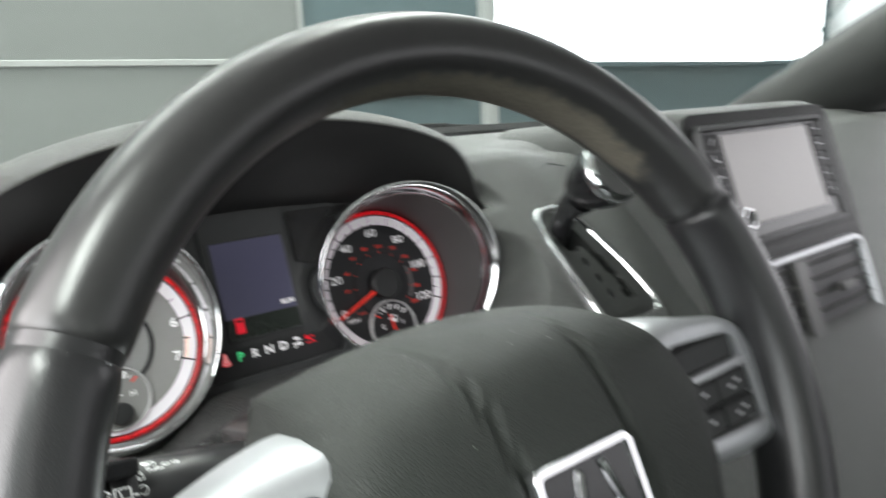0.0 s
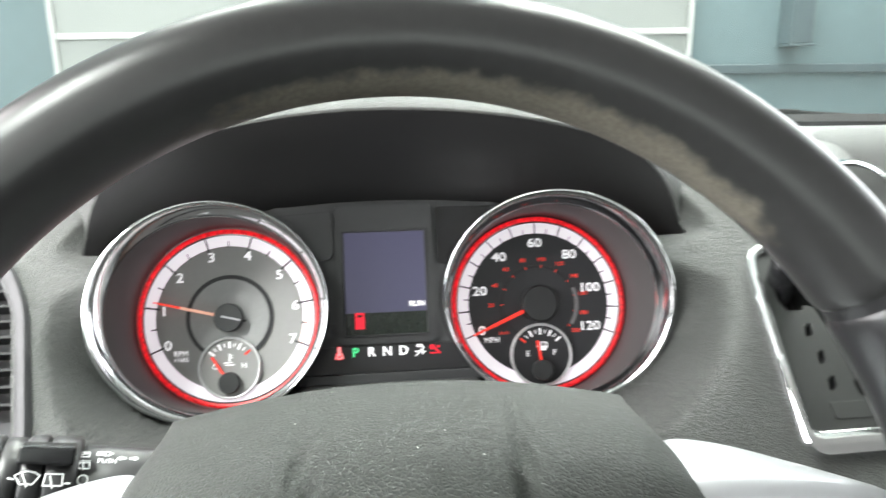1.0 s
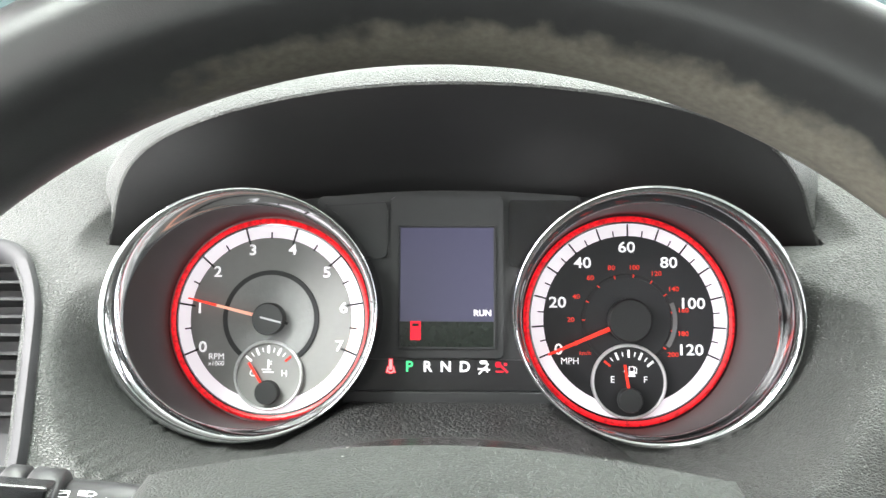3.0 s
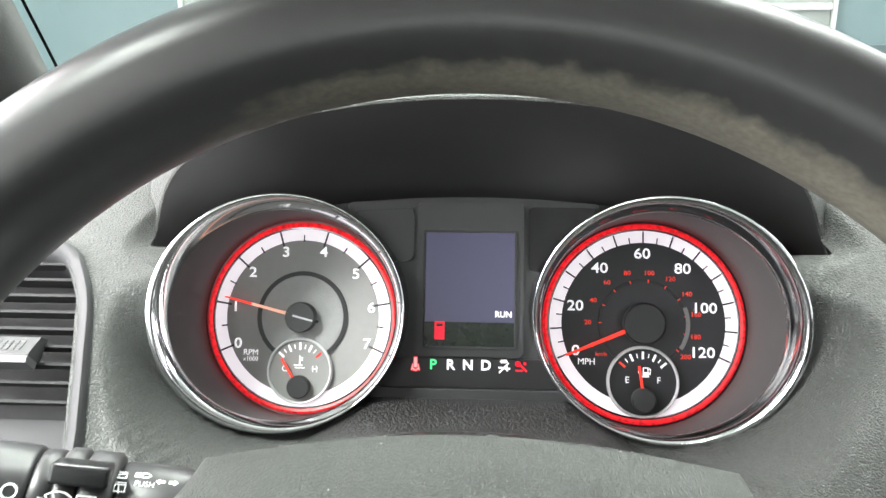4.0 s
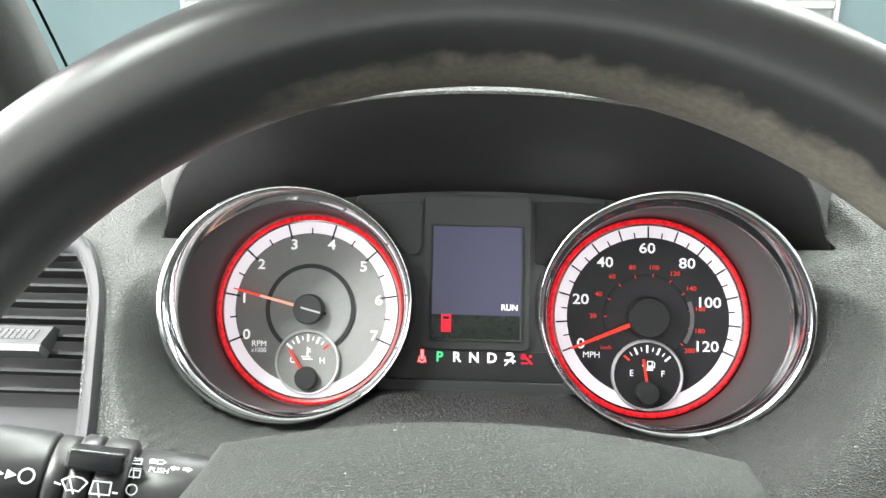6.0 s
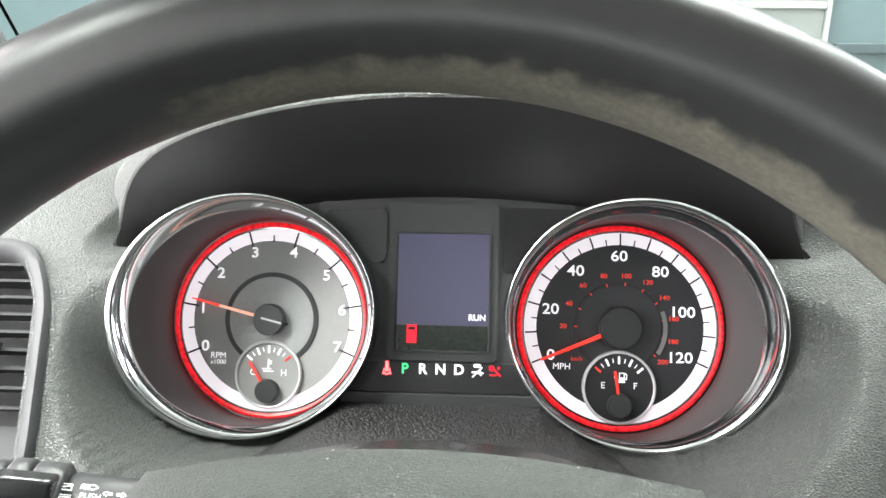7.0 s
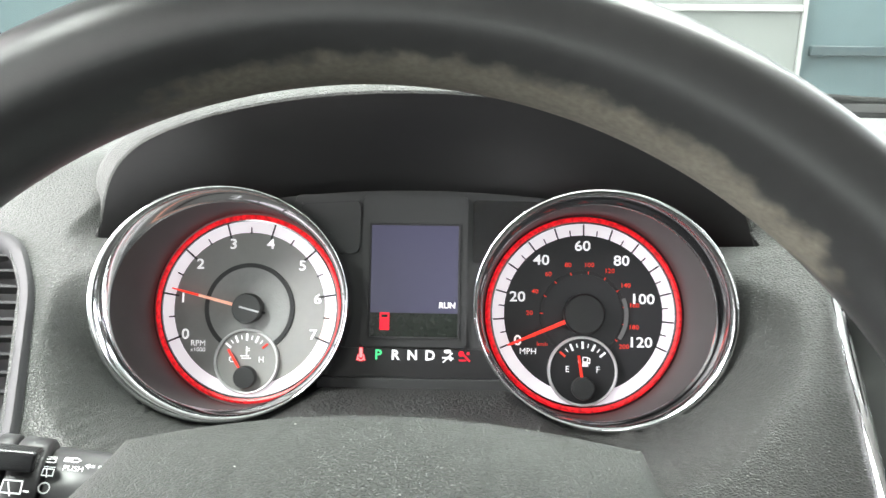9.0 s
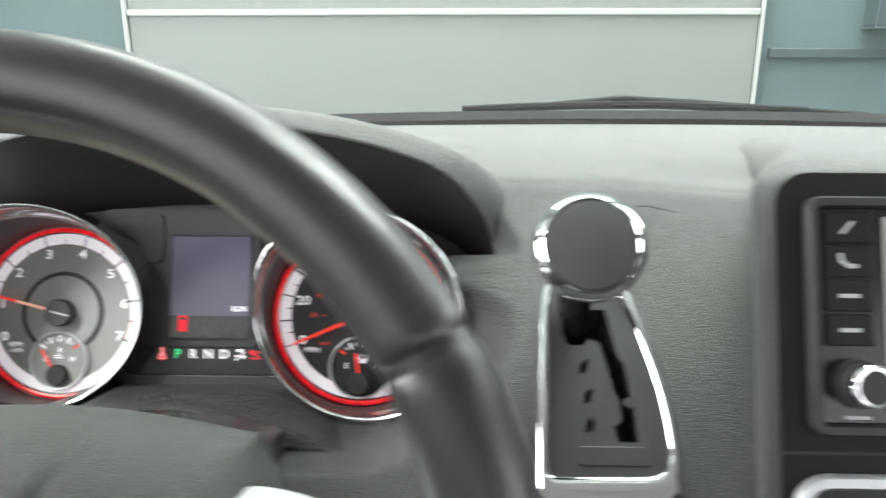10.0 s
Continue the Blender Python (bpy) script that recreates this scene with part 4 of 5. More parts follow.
def rim_arc(nm, a0, a1, mat, lab, n):
    rings = []
    for k in range(n + 1):
        th = radians(a0 + (a1 - a0) * k / n)
        e = min(k, n - k)
        rings.append(rim_ring(th, -0.0018 if e == 0 else (-0.0004 if e == 1 else 0.0)))
    part(nm, loft(rings, cap=True), mat, wheel, lab, smooth=True, auto=70)


LOWRIM = material("smooth_black_leather", (0.018, 0.018, 0.019), 0.3, grain=0.08, size=900, vary=0.12, kind="leather")
rim_arc("upper_rim", 30.4, 150.9, RIM, "black leather upper rim, worn brown-grey inside", 120)
rim_arc("right_rim", -60, 30.0, LOWRIM, "smooth black right grip", 72)
rim_arc("left_rim", 151.3, 240, LOWRIM, "smooth black left grip", 72)
rim_arc("lower_rim", 240.4, 299.6, LOWRIM, "black leather lower rim", 48)

for a in (30.2, 151.1, 240.2, 299.8):
    part("seam", loft([rim_ring(radians(a + d), -0.0012) for d in (-0.7, 0, 0.7)]), LOWRIM, wheel, "dark recessed seam of the rim", smooth=True)

# pad over the hub: stations across, each a side profile from the dash side round to the driver's side
PADW = 0.088
stations = []
for i in range(177):
    q = -1 + 2 * i / 176
    x = PADW * q
    e = (1 - abs(q) ** 11) ** (1 / 2.4)
    ut = 0.0655 - 1.3 * x * x
    prof = []
    for u, v, w in [(-0.030, -0.060, 0), (ut - 0.012, -0.060, 0), (ut - 0.003, -0.0575, 0.1), (ut, -0.0525, 0.15), (ut - 0.002, -0.042, 0.2), (ut - 0.006, -0.026, 0.3), (ut - 0.012, -0.010, 0.6), (ut - 0.020, 0.003, 1), (ut - 0.030, 0.0115, 1), (ut - 0.045, 0.017, 1), (-0.005, 0.0205, 1), (-0.045, 0.022, 1), (-0.080, 0.018, 1), (-0.088, 0.0, 0.6), (-0.09, -0.04, 0)]:
        sq = float(np.interp(u, (-0.09, -0.0455, -0.03, 0, 0.022, 0.038, 0.0485, 0.066), (0.9, 1.08, 1.17, 1.19, 1.14, 1.04, 0.975, 0.935)))
        left = float(np.interp(u, (-0.05, 0.0, 0.03, 0.06), (-0.024, -0.024, -0.029, -0.036)))
        right = float(np.interp(u, (-0.05, 0.0, 0.03, 0.06), (0.033, 0.033, 0.030, 0.036)))
        g = sum(0.0036 * math.exp(-((x * sq - gx) / 0.0026) ** 4) for gx in (left, right))
        vv = -0.062 + (v + 0.062 - g * w) * e
        prof.append(Vector((x * sq, u, vv)))
    line = spline(prof, 4)
    stations.append([tuple(p) for p in line])
hub_pad = part("hub_pad", loft(stations, closed=False), SOFT, wheel, "soft dark grey air bag pad with two grooves", smooth=True, auto=80)

DUST = material("pale_dust", (0.45, 0.45, 0.42), 0.9, vary=0.1)
rng = random.Random(5)
for k in range(10):
    bm = bmesh.new()
    bmesh.ops.create_icosphere(bm, subdivisions=1, radius=0.00028, matrix=Matrix.Translation(rng.choice(rng.choice(stations[30:150])[12:44])) @ Matrix.Diagonal((rng.uniform(0.6, 2.0), 1, rng.uniform(0.5, 1), 1)))
    part("dust_speck", bm, DUST, hub_pad)

emblem_pts = round_poly([(-0.0255, 0.0045), (0.0265, 0.0045), (0.028, -0.028), (0.0005, -0.050), (-0.027, -0.028)], 0.005)


def face_plate(nm, pts, z0, z1, mat, lab="", bevel=0.0, parent=wheel):
    bm = polyplate(pts, 0, z0 - z1, bevel)
    for v in bm.verts:
        v.co = (v.co.x, v.co.z, z1 + (-v.co.y if True else 0))
    return part(nm, bm, mat, parent, lab)


emblem = face_plate("emblem", emblem_pts, 0.0205, 0.0222, GLOSSY, "plain black shield badge with a chrome frame")
bm = frame_ring(emblem_pts, 0.0035, -0.0252, -0.0195, 0.001)
for v in bm.verts:
    v.co = (v.co.x, v.co.z, -v.co.y)
part("badge_frame", bm, CHROME, emblem, "chrome badge frame", smooth=True)
part("badge_bar", tube([(-0.004, -0.002, 0.0235), (-0.008, -0.018, 0.024), (-0.004, -0.03, 0.0235)], 0.0022, 8), CHROME, emblem)
part("badge_bar", tube([(0.008, -0.002, 0.0235), (0.013, -0.018, 0.024), (0.008, -0.03, 0.0235)], 0.0022, 8), CHROME, emblem)


def spoke(side):
    out = [(0.079, 0.034), (0.111, 0.0325), (0.147, 0.027), (0.164, 0.012), (0.172, -0.010), (0.174, -0.0385), (0.140, -0.042), (0.079, -0.036)]
    win = [(0.0900, 0.0225), (0.145, 0.0185), (0.1515, -0.008), (0.153, -0.029), (0.0900, -0.0265)]
    if side < 0:
        out, win = [(-x, y) for x, y in out][::-1], [(-x, y) for x, y in win][::-1]
    out, win = round_poly(out, 0.016), round_poly(win, 0.007)
    cx = side * 0.1

    def lift(x):
        return 0.002 - 0.004 * smooth01(0.14, 0.175, abs(x))

    def back(x, y):
        return 0.0085 * smooth01(0, 0.020, y) * (1 - smooth01(0.085, 0.155, abs(x)))

    n = 72

    def resample(pts):
        res = []
        for k in range(n):
            a = -math.pi + 2 * math.pi * (k + 0.5) / n
            best = None
            for i in range(len(pts)):
                p, q = Vector(pts[i]), Vector(pts[(i + 1) % len(pts)])
                d = Vector((math.cos(a), math.sin(a)))
                e = q - p
                det = d.x * -e.y + e.x * d.y
                if abs(det) < 1e-12:
                    continue
                w = p - Vector((cx, 0))
                t = (w.x * -e.y + e.x * w.y) / det
                s = (d.x * w.y - d.y * w.x) / det
                if t > 0 and -1e-6 <= s <= 1 + 1e-6 and (best is None or t > best):
                    best = t
            res.append((cx + math.cos(a) * best, math.sin(a) * best))
        return res

    o, w = resample(out), resample(win)
    mid = [((a[0] + b[0]) / 2, (a[1] + b[1]) / 2) for a, b in zip(o, w)]
    ins = [(a[0] * 0.85 + b[0] * 0.15, a[1] * 0.85 + b[1] * 0.15) for a, b in zip(o, w)]
    rings = [[(x, y + back(x, y), lift(x) - 0.032) for x, y in o], [(x, y + 0.7 * back(x, y), lift(x) - 0.018) for x, y in o], [(x, y + 0.15 * back(x, y), lift(x) - 0.005) for x, y in o], [(x, y, lift(x) - 0.001) for x, y in ins], [(x, y, lift(x) + 0.0012) for x, y in mid], [(x, y, lift(x)) for x, y in w], [(x, y, lift(x) - 0.008) for x, y in w]]
    sp = part("spoke", loft(rings), SILVER, wheel, "satin silver spoke framing the buttons", smooth=True, auto=60)
    bm = bmesh.new()
    bm.faces.new([bm.verts.new((x, y, lift(x) - 0.006)) for x, y in w])
    part("button_bed", bm, GLOSSY, sp)
    for bx, by, bw, bh in ((0.1175, 0.0125, 0.050, 0.0125), (0.1060, -0.0065, 0.0265, 0.0125), (0.1345, -0.0065, 0.0265, 0.0125), (0.1060, -0.0200, 0.0265, 0.0115), (0.1345, -0.0200, 0.0265, 0.0115)):
        x0, x1 = sorted((side * (bx - bw / 2), side * (bx + bw / 2)))
        part("button", box(x0, by - bh / 2 - 0.0005, lift(bx) - 0.006, x1, by + bh / 2 - 0.0005, lift(bx) - 0.0012, 0.0012), BLACK, sp, "black rubbery switch")
    x0, x1 = sorted((side * 0.091, side * 0.1495))
    part("divider_bar", box(x0, 0.0005, lift(0.11) - 0.006, x1, 0.0045, lift(0.11) - 0.0006, 0.0008), SILVER, sp, "silver bar between the switches")
    marks = bmesh.new()
    for bx, by in ((0.106, -0.0065), (0.1345, -0.0065), (0.106, -0.0200), (0.1345, -0.0200)):
        for k in (-1, 1):
            c = Vector((side * bx + 0.003 * k, by + 0.001 * k, lift(bx) - 0.0008))
            marks.faces.new([marks.verts.new(c + Vector(q)) for q in ((-0.0022, -0.0008, 0), (0.0022, -0.0008, 0), (0.0022, 0.0008, 0), (-0.0022, 0.0008, 0))])
    part("switch_print", marks, DIMPRINT, sp)


spoke(1), spoke(-1)

column = thing("steering_column", "dark glossy steering column cover under the dials", "steering column", PANEL)
def cover(x, y):
    return -0.0477 - 0.02 * (-0.078 - y) - 2.0 * x * x - 0.055 * smooth01(0.066, 0.084, abs(x))


rings = [[(-0.084 + 0.168 * i / 40, y, cover(-0.084 + 0.168 * i / 40, y)) for i in range(41)] for y in [-0.066 - 0.124 * k / 10 for k in range(11)]]
part("upper_cover", loft(rings, closed=False), material("glossy_dark_plastic", (0.03, 0.028, 0.028), 0.27, vary=0.08), column, "glossy dark upper cover", smooth=True)

# ---- stalk on the left of the column ----
AX0, AX1 = Vector((-0.075, -0.125, -0.0745)), Vector((-0.265, -0.185, -0.045))
stalk = thing("control_stalk", "black wiper and light stalk with white symbols", "control stalk", PANEL)
ad = (AX1 - AX0).normalized()
turn = ad.to_track_quat("X", "Z").to_matrix().to_4x4()
SM = Matrix.Translation(AX0) @ turn


def barrel(nm, s0, s1, r0, r1, mat, lab="", n=32):
    rings = [[(s, r * math.cos(2 * math.pi * k / n), r * math.sin(2 * math.pi * k / n)) for k in range(n)] for s, r in ((s0, r0 - 0.0012), (s0 + 0.0012, r0), (s1 - 0.0012, r1), (s1, r1 - 0.0012))]
    return part(nm, loft(rings, cap=True), mat, stalk, lab, SM, smooth=True, auto=50)


STALK = material("satin_black_stalk", (0.022, 0.022, 0.023), 0.38, grain=0.1, size=1500, vary=0.08)
barrel("inner_stem", 0.0, 0.0585, 0.0145, 0.0155, STALK)
barrel("rear_wiper_collar", 0.0592, 0.0705, 0.0182, 0.0185, STALK, "rotary collar with the rear wiper symbol")
barrel("wiper_collar", 0.0710, 0.0788, 0.0185, 0.0185, STALK, "fixed collar with the wiper symbol")
barrel("sleeve", 0.0790, 0.0868, 0.0172, 0.0174, STALK)
barrel("end_knob", 0.0870, 0.1300, 0.0180, 0.0186, STALK, "rotary end knob")


def on_stalk(bm, s, ang, r):
    """Wraps flat marks (x to the right, z up, about 0) round the stalk at s along it and ang degrees up its driver's side."""
    for v in bm.verts:
        a = radians(ang) + v.co.z / r
        v.co = (s - v.co.x, (r + 0.00025) * math.cos(a), (r + 0.00025) * math.sin(a))
    return bm


def stalk_mark(nm, strokes, s, ang, r, lab=""):
    part(nm, on_stalk(bars(strokes, 0), s, ang, r), ICON, stalk, lab, SM)


fan = [(-0.0042, 0.0018), (-0.0022, 0.0030), (0.0, 0.0034), (0.0022, 0.0030), (0.0042, 0.0018), (0.0020, -0.0014), (0.0, -0.0010), (-0.0020, -0.0014), (-0.0042, 0.0018)]
stalk_mark("wiper_symbol", stroke(fan, 0.0005) + stroke([(-0.0018, 0.0024), (0.0004, -0.0022)], 0.0005) + stroke([(-0.0062, 0.0008), (-0.0044, 0.0004)], 0.0006), 0.0758, 12.5, 0.0185, "white wiper symbol")
pane = [(-0.0030, 0.0024), (0.0030, 0.0024), (0.0032, -0.0018), (-0.0034, -0.0018), (-0.0030, 0.0024)]
stalk_mark("rear_wiper_symbol", stroke(pane, 0.0005) + stroke([(-0.0014, 0.0016), (0.0, -0.0026)], 0.0005) + stroke([(0.0042, -0.0008), (0.0056, -0.0009)], 0.0006), 0.0668, 13.0, 0.0185, "white rear wiper symbol")
tiny = [(x * 0.58, z * 0.6) for x, z in pane]
stalk_mark("small_symbol", stroke(tiny, 0.0004) + stroke([(-0.0006, 0.001), (0.0, -0.0016)], 0.0004) + stroke([(-0.0018, 0.0022), (0.0018, 0.0022)], 0.0003), 0.0573, 35.5, 0.0153)
stalk_mark("small_symbol", stroke(tiny, 0.0004) + stroke([(-0.0016, 0.0), (0.0016, 0.0008)], 0.0004), 0.0580, 55.0, 0.0153)
ring16 = [(0.0018 * math.cos(k * math.pi / 8), 0.0018 * math.sin(k * math.pi / 8)) for k in range(17)]
stalk_mark("ring_mark", stroke(ring16, 0.00045), 0.0570, 15.4, 0.0153)
lamp = [(0.0004, 0.0010), (0.0022, 0.0010), (0.0034, 0.0), (0.0022, -0.0010), (0.0004, -0.0010), (0.0004, 0.0010)]
stalk_mark("lamp_symbol", stroke(lamp, 0.0004) + [(-0.0012, 0.0, 0, 0.0022, 0.0022)], 0.0512, 59.0, 0.0152, "white headlamp symbol")
arrow = [(-0.0020, 0.0), (-0.0008, 0.0010), (-0.0008, 0.0004), (0.0010, 0.0004), (0.0010, -0.0004), (-0.0008, -0.0004), (-0.0008, -0.0010), (-0.0020, 0.0)]
stalk_mark("arrow_mark", stroke(arrow, 0.0003), 0.0436, 51.5, 0.0150)
stalk_mark("arrow_mark", stroke([(-x, z) for x, z in arrow], 0.0003), 0.0400, 51.5, 0.0150)
part("push_word", on_stalk(writing([("PUSH", 0, 0)], 0, 0.0030), 0.0494, 44.5, 0.0152), ICON, stalk, "", SM)
big_ring = [(0.0024 * math.cos(k * math.pi / 8), 0.0024 * math.sin(k * math.pi / 8)) for k in range(17)]
stalk_mark("knob_ring_mark", stroke(big_ring, 0.0006), 0.0915, 18.8, 0.0182)
for s0 in (0.0963, 0.1003, 0.1043):
    bm = bmesh.new()
    bm.faces.new([bm.verts.new((x, 0, z)) for x, z in ((-0.0017, -0.0016), (0.0017, 0.0), (-0.0017, 0.0016))])
    part("triangle_mark", on_stalk(bm, s0, 18.8, 0.0183), ICON, stalk, "", SM)
stalk_mark("index_mark", [(0, 0, 90, 0.0075, 0.0012)], 0.0955, -18, 0.0183)
tab = box(0.0605, 0.0085, 0.0100, 0.0800, 0.0200, 0.0172, 0.0012)
for v in tab.verts:
    if v.co.x > 0.07 and v.co.z < 0.010:
        v.co.x -= -0.0006
part("thumb_tab", tab, GLOSSY, stalk, "raised black thumb tab", SM)
for k in range(5):
    a = radians(-14 - 5 * k)
    part("grip_rib", tube([(0.0600, 0.0186 * math.cos(a), 0.0186 * math.sin(a)), (0.0700, 0.0186 * math.cos(a), 0.0186 * math.sin(a))], 0.0004, 6), STALK, stalk, "", SM)


# ---- shifter ----
def slope_plate(x, z, off=0.0):
    """A point of the dash face at x, z, lifted off it by off towards the driver."""
    y = -0.0731 + 0.58 * z
    return Vector((x, y, z)) + Vector((0, -0.865, 0.50)) * off


def sloped(bm_pts_rings):
    return loft([[slope_plate(x, z, o) for x, z, o in ring] for ring in bm_pts_rings])


shifter = thing("gear_shifter", "dash-mounted gear shifter with chrome-rimmed gate and round knob", "gear shifter", PANEL)
GATE = round_poly([(0.1990, -0.050), (0.1960, -0.0765), (0.2665, -0.0755), (0.2665, -0.035), (0.2505, 0.0285), (0.2055, 0.0285)], 0.019, 8)


def ring(d, o):
    """The gate's outline inset by d and lifted by o; the frame is broader at its foot."""
    return [(x, z - (0.0065 * smooth01(-0.050, -0.072, z) if d < 0.003 else 0.0), o - (0.004 * smooth01(-0.050, -0.072, z) if d < 0.001 else 0.0)) for x, z in inset(GATE, d)]



part("gate_frame", sloped([ring(-0.0005, -0.004), ring(0.0, 0.003), ring(0.0012, 0.0045), ring(0.0035, 0.005), ring(0.0052, 0.004), ring(0.0056, 0.0015)]), CHROME, shifter, "polished chrome gate frame", smooth=True, auto=70)
SLOT = round_poly([(0.2150, 0.007), (0.2385, 0.007), (0.243, -0.018), (0.2455, -0.020), (0.247, -0.036), (0.2425, -0.037), (0.2425, -0.040), (0.2475, -0.041), (0.2475, -0.056), (0.237, -0.056), (0.2365, -0.049), (0.2405, -0.047), (0.2400, -0.036), (0.2375, -0.034), (0.2365, -0.022), (0.2335, -0.010), (0.2280, -0.0085), (0.2270, -0.0115), (0.2175, -0.0115), (0.2150, -0.006)], 0.0012, 3)
PITS = [round_poly([(x - 0.0026, z - 0.0042), (x + 0.0016, z - 0.0022), (x + 0.0032, z + 0.0042), (x - 0.0012, z + 0.0018)], 0.0014, 3) for x, z in ((0.2245, -0.022), (0.2250, -0.036), (0.2245, -0.049))]
bm = bmesh.new()
for loop in [inset(GATE, 0.005), SLOT] + PITS:
    vs = [bm.verts.new(slope_plate(x, z, 0.0018)) for x, z in loop]
    for k in range(len(vs)):
        bm.edges.new((vs[k - 1], vs[k]))
bmesh.ops.triangle_fill(bm, use_beauty=True, edges=bm.edges[:])
gate = part("gate_plate", bm, GATEPLATE, shifter, "charcoal gate plate with a notched slot")
for nm, loop, deep, lab in [("slot", SLOT, -0.022, "deep zigzag slot")] + [("letter_pit", p, -0.004, "") for p in PITS]:
    part(nm, loft([[slope_plate(x, z, o) for x, z in loop] for o in (0.0018, deep)]), GATEPLATE if nm == "slot" else TICK, gate, lab)
bm = bmesh.new()
bm.faces.new([bm.verts.new(slope_plate(x, z, -0.0215)) for x, z in ((0.2135, -0.0605), (0.251, -0.0605), (0.251, 0.0105), (0.2135, 0.0105))])
part("slot_floor", bm, TICK, gate)


def slope_poly(nm, pts, o0, o1, mat, parent, lab="", bevel=0.0):
    bm = bmesh.new()
    a = [bm.verts.new(slope_plate(x, z, o1)) for x, z in pts]
    b = [bm.verts.new(slope_plate(x, z, o0)) for x, z in pts]
    f = bm.faces.new(a)
    bm.faces.new(b)
    n = len(pts)
    for i in range(n):
        bm.faces.new((a[i], a[(i + 1) % n], b[(i + 1) % n], b[i]))
    if bevel:
        bmesh.ops.bevel(bm, geom=f.edges[:], offset=bevel, segments=2, profile=0.5, affect="EDGES")
    return part(nm, bm, mat, parent, lab)


slope_poly("gate_step", round_poly([(0.218, -0.066), (0.252, -0.066), (0.251, -0.058), (0.2185, -0.058)], 0.002, 3), 0.0010, 0.0024, GATEPLATE, gate, bevel=0.0004)
part("lever", tube([slope_plate(0.2225, 0.000, -0.018), slope_plate(0.2215, 0.010, 0.02), Vector((0.2195, -0.105, 0.026))], [0.0075, 0.0095, 0.013], 18), GLOSSY, shifter, smooth=True)
KC = Vector((0.2190, -0.1330, 0.0355))
kdir = Vector((-0.05, -1.0, 0.16)).normalized()
KM = Matrix.Translation(KC) @ kdir.to_track_quat("Z", "Y").to_matrix().to_4x4()


def spun(profile, n=56):
    bm = loft([[(r * math.cos(2 * math.pi * k / n), r * math.sin(2 * math.pi * k / n), z) for k in range(n)] for r, z in profile])
    bmesh.ops.remove_doubles(bm, verts=bm.verts, dist=1e-6)
    return bm


knob = part("knob", spun([(0.0, -0.034), (0.009, -0.0335), (0.015, -0.028), (0.020, -0.018), (0.0232, -0.006), (0.0240, 0.002), (0.0240, 0.006)]), GLOSSY, shifter, "round black shift knob", KM, smooth=True, auto=60)
part("knob_ring", spun([(0.0240, 0.003), (0.0250, 0.005), (0.0250, 0.0075), (0.0240, 0.0095), (0.0212, 0.0120), (0.0203, 0.0112)]), CHROME, knob, "bright chrome ring round the knob", smooth=True, auto=60)
part("knob_cap", spun([(0.0203, 0.0108), (0.0198, 0.0120), (0.012, 0.0138), (0.0, 0.0145)]), KNOBRUB, knob, "matt dark rubber cap", smooth=True)

# ---- left vent ----
vent = thing("air_vent", "grey slatted dashboard air vent with a slider tab", "air vent", PANEL)
VO = round_poly([(-0.33, -0.090), (-0.1640, -0.090), (-0.1665, -0.058), (-0.1790, -0.015), (-0.1870, 0.012), (-0.2060, 0.040), (-0.33, 0.042)], 0.014, 6)
ring = lambda d, o: [(x, z, o) for x, z in inset(VO, d)]
part("vent_frame", sloped([ring(-0.001, -0.006), ring(0.0, 0.002), ring(0.001, 0.0035), ring(0.0045, 0.0025), ring(0.0085, -0.003), ring(0.0095, -0.022)]), VENTGREY, vent, "satin grey vent frame", smooth=True, auto=70)
bm = bmesh.new()
bm.faces.new([bm.verts.new(slope_plate(x, z, -0.032)) for x, z in inset(VO, 0.002)])
part("vent_back", bm, BLACK, vent)
for k in range(9):
    z = -0.0360 + 0.0081 * k
    bm = loft([[slope_plate(x, z + dz, o) for dz, o in ((0.0, -0.003), (0.0012, -0.0028), (0.0046, -0.016), (0.0036, -0.017), (0.0004, -0.006))] for x in (-0.322, vent_edge(z) - 0.007)], cap=True)
    part("slat", bm, SLAT, vent)
bm = loft([[slope_plate(x, z, o) for z, o in ((-0.086, 0.0), (-0.062, -0.002), (-0.040, -0.012), (-0.040, -0.020), (-0.086, -0.010))] for x in (-0.322, vent_edge(-0.066) - 0.007)], cap=True)
part("lower_blank", bm, VENTGREY, vent)
bm = loft([[slope_plate(x, z, o) for z, o in ((-0.0080, -0.004), (-0.0090, 0.0015), (-0.0185, 0.0062), (-0.0192, 0.0060), (-0.0192, -0.004))] for x in (-0.242, -0.2395, -0.2065, -0.204)], cap=True)
tab = part("slider_tab", bm, BLACK, vent, "dark slider tab with a silver edge")
bm = loft([[slope_plate(x, z, o) for z, o in ((-0.0193, -0.002), (-0.0193, 0.0062), (-0.0205, 0.0068), (-0.0222, 0.0060), (-0.0224, -0.002))] for x in (-0.2425, -0.240, -0.206, -0.2035)], cap=True)
part("tab_edge", bm, TABLIP, tab, "silver lip")
for k in range(5):
    for n in range(9):
        x, z, o = -0.2345 + 0.0030 * n, -0.0105 - 0.0014 * k, 0.0024 + 0.00069 * k
        if k == 0:
            continue
        part("grip_dot", loft([[slope_plate(x + a, z + b, o + c) for a, b in ((-0.0011, -0.0005), (0.0011, -0.0005), (0.0011, 0.0005), (-0.0011, 0.0005))] for c in (0.0, 0.0004)], cap=True), BLACK, tab)
part("thumbwheel", tube([slope_plate(-0.245, -0.072, 0.0), slope_plate(-0.205, -0.072, 0.0)], 0.006, 24), BLACK, vent, "ribbed thumbwheel")

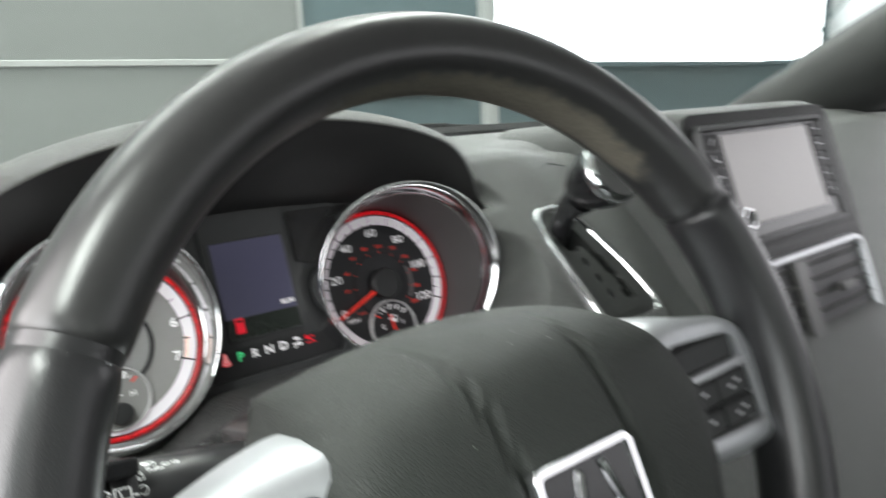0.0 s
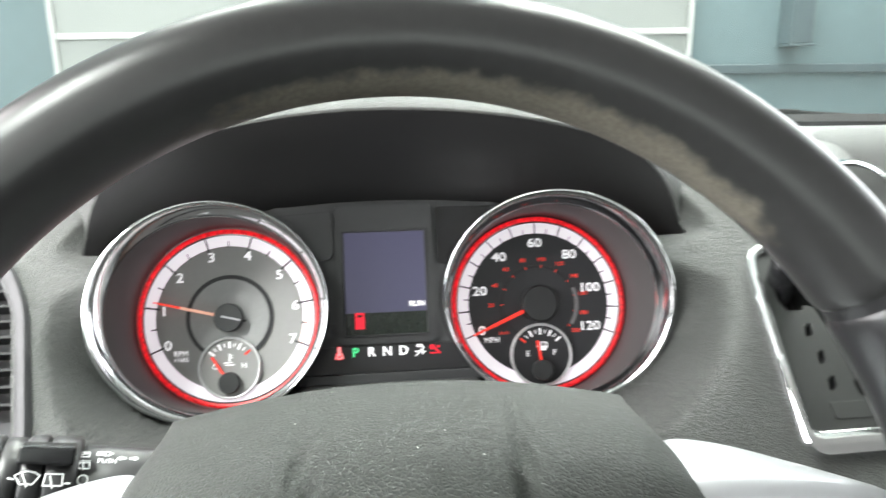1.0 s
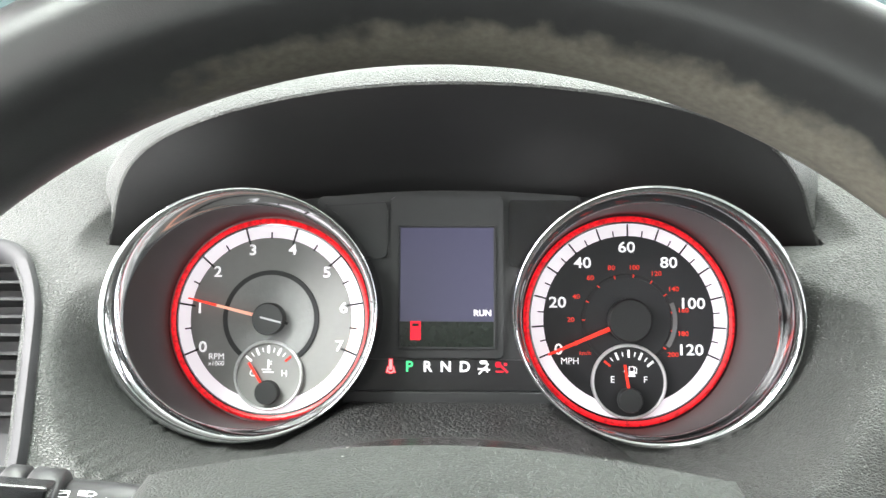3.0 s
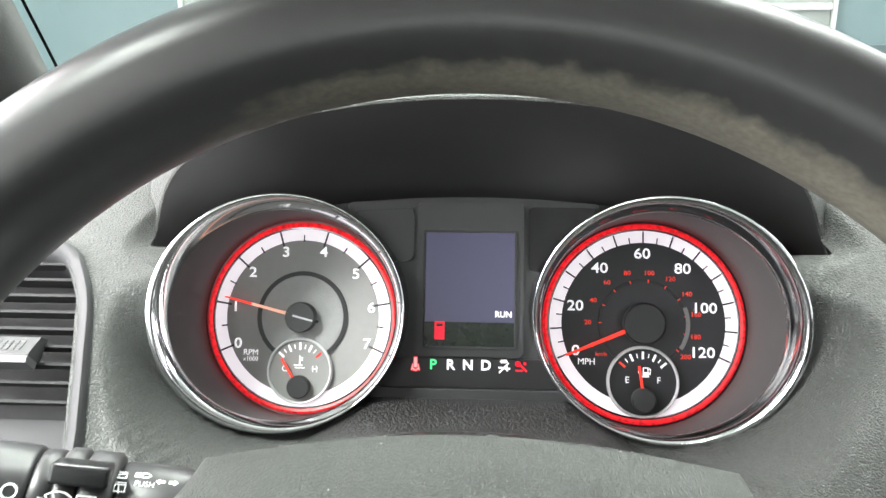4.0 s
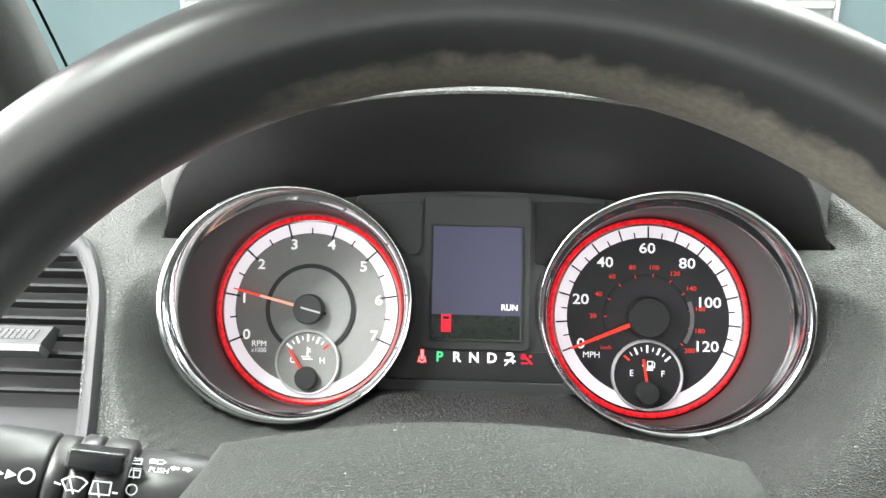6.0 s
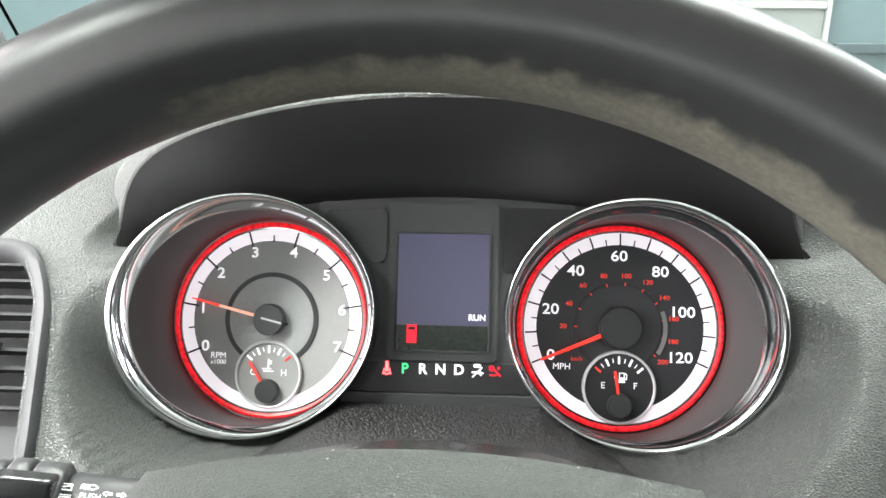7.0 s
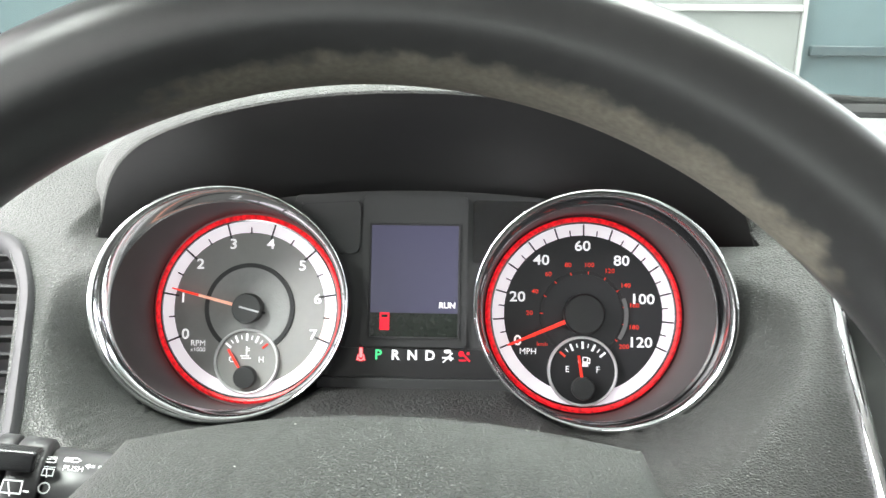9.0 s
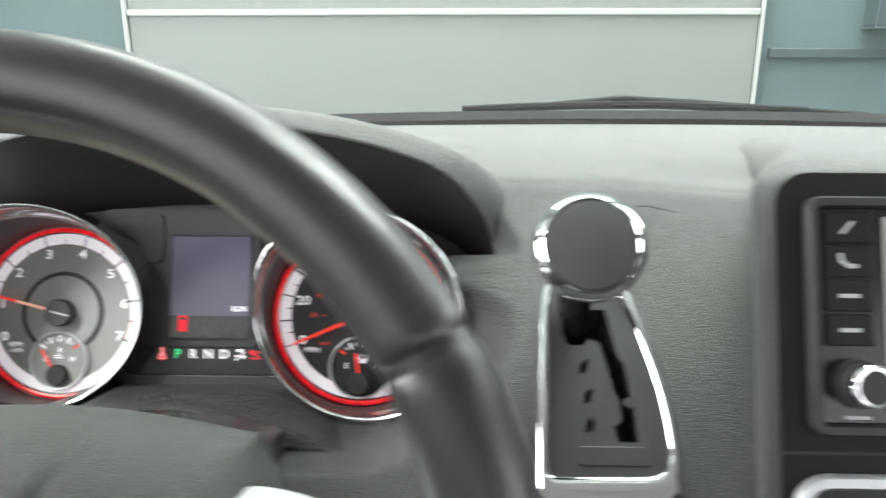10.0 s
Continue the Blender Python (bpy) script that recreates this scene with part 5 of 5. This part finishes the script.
# ---- screen unit in the stack ----
radio = thing("touch_screen_radio", "dashboard touch screen with side buttons and a chrome knob", "radio", PANEL)
YR = -0.1515
part("radio_frame", frame_ring(rounded(0.3060, -0.0420, 0.5080, 0.0575, 0.006), 0.005, YR - 0.006, YR + 0.01, 0.002), PLATE, radio, "satin charcoal surround", smooth=True)
part("radio_face", box(0.3105, YR - 0.0025, -0.0375, 0.5035, YR + 0.01, 0.0530, 0.001), GLOSSY, radio)
part("touch_screen", box(0.3385, YR - 0.0035, -0.0260, 0.4795, YR - 0.002, 0.0490, 0.0005), SCREEN, radio, "pale lit touch screen")
RADIOKEY = material("grey_key_plastic", (0.012, 0.012, 0.013), 0.45, vary=0.08)
RADIOKEY.node_tree.nodes["Principled BSDF"].inputs["Specular IOR Level"].default_value = 0.22
for side in (0.3130, 0.4820):
    for k in range(5):
        z = 0.0375 - 0.0142 * k
        if side < 0.4 and k == 4:
            continue
        key = part("radio_button", box(side, YR - 0.0045, z, side + 0.0195, YR - 0.002, z + 0.0132, 0.0006), RADIOKEY, radio)
        if k == 1 and side < 0.4:
            mark = stroke([(side + 0.0065, z + 0.0095), (side + 0.0068, z + 0.0070), (side + 0.0098, z + 0.0048), (side + 0.0128, z + 0.0048)], 0.0018)
        elif k == 0 and side < 0.4:
            mark = stroke([(side + 0.0075, z + 0.0045), (side + 0.0115, z + 0.0090)], 0.0014)
        else:
            mark = [(side + 0.0098, z + 0.0066, 0, 0.0085, 0.0017)]
        part("button_mark", bars(mark, YR - 0.0047), DIMPRINT, key)
part("knob_skirt", turned(0.3255, -0.0205, [(0.0105, YR - 0.002), (0.0100, YR - 0.006), (0.0, YR - 0.006)], 32), BLACK, radio)
knob_body = part("volume_knob", turned(0.3255, -0.0205, [(0.0086, YR - 0.005), (0.0084, YR - 0.015), (0.0074, YR - 0.0165), (0.0, YR - 0.0168)], 32), BLACK, radio, "black volume knob with a chrome rim", smooth=True)
part("knob_ring", turned(0.3255, -0.0205, [(0.0088, YR - 0.012), (0.0088, YR - 0.0158), (0.0078, YR - 0.0170), (0.0068, YR - 0.0169)], 32), CHROME, knob_body, "chrome rim", smooth=True)
part("knob_word", bars([(0.3255, -0.0345, 0, 0.011, 0.0014)], YR - 0.0028), DIMPRINT, radio)

centre_vent = thing("centre_air_vent", "pair of slatted air vents in a bright frame", "air vent", PANEL)
part("bright_frame", frame_ring(rounded(0.2985, -0.1500, 0.5200, -0.0575, 0.014), 0.006, YR - 0.006, YR + 0.01, 0.002), SILVER, centre_vent, "satin silver vent frame", smooth=True)
part("duct", loft([[(x, y, z) for x, z in VENT_HOLE] for y in (YR - 0.001, YR + 0.030)] + [[(x, YR + 0.030, z) for x, z in rounded(0.40, -0.105, 0.42, -0.103, 0.0005, 6)]], cap=True), TICK, centre_vent, "dark duct behind the slats")
part("divider", box(0.3870, YR - 0.006, -0.1445, 0.4085, YR + 0.012, -0.0635, 0.002), WARMGREY, centre_vent, "grey post between the two vents")
for x0, x1 in ((0.3045, 0.3865), (0.4090, 0.5145)):
    for k in range(6):
        z = -0.1400 + 0.0135 * k
        bm = loft([[(x, YR - 0.0035, z), (x, YR - 0.0045, z + 0.0016), (x, YR + 0.0100, z + 0.0058), (x, YR + 0.0105, z + 0.0044)] for x in (x0, x1)], cap=True)
        part("slat", bm, WARMGREY, centre_vent)
    xm = (x0 + x1) / 2
    part("slider_tab", box(xm - 0.012, YR - 0.010, -0.1015, xm + 0.012, YR - 0.003, -0.0945, 0.0012), WARMGREY, centre_vent, "grey slider tab on a slat")

climate = thing("climate_panel", "dark climate control panel with chrome-ringed knobs", "control panel", PANEL)
part("panel_body", box(0.300, YR - 0.004, -0.262, 0.525, YR + 0.01, -0.163, 0.004), PLATE, climate)
for x in (0.345, 0.413, 0.48):
    k0 = part("climate_knob", turned(x, -0.213, [(0.020, YR - 0.003), (0.0195, YR - 0.020), (0.018, YR - 0.022), (0.0, YR - 0.0225)], 40), BLACK, climate, smooth=True)
    part("knob_ring", turned(x, -0.213, [(0.0197, YR - 0.010), (0.0200, YR - 0.019), (0.0188, YR - 0.0225), (0.0165, YR - 0.0228)], 40), CHROME, k0, "chrome ring")

for x in (0.3110, 0.3790, 0.4460, 0.5140):
    part("climate_button", box(x - 0.010, YR - 0.0075, -0.185, x + 0.010, YR - 0.003, -0.172, 0.0015), BLACK, climate, "black push button")
    part("button_mark", bars([(x, -0.1785, 0, 0.009, 0.0016)], YR - 0.0078), DIMPRINT, climate)

# ---- paper on the glass ----
sticker = thing("paper_label", "white printed paper label lying at the windshield's foot", "label")
sheet = loft([[(x, base_y(x) - 0.022 - 0.62 * (z - 1.164), z) for z in (1.164, 1.203)] for x in (-0.37 + 0.02 * k for k in range(11))], closed=False)
part("sheet", sheet, material("yellowed_paper", (0.44, 0.44, 0.41), 0.7, vary=0.12, blotch=40), sticker)
bm = bmesh.new()
for i in range(3):
    for j in range(6):
        z = 1.1675 + 0.0056 * j
        x0 = -0.364 + 0.066 * i + 0.005 * ((j * 7 + i) % 3)
        for k in range(6):
            x = x0 + 0.0088 * k
            w = 0.0045 + 0.0028 * ((k + j + i) % 2)
            q = [(x, z), (x + w, z), (x + w, z + 0.0022), (x, z + 0.0022)]
            bm.faces.new([bm.verts.new((a, base_y(a) - 0.0228 - 0.62 * (c - 1.164), c)) for a, c in q])
part("ink_bars", bm, TICK, sticker, "rows of dark unreadable writing")
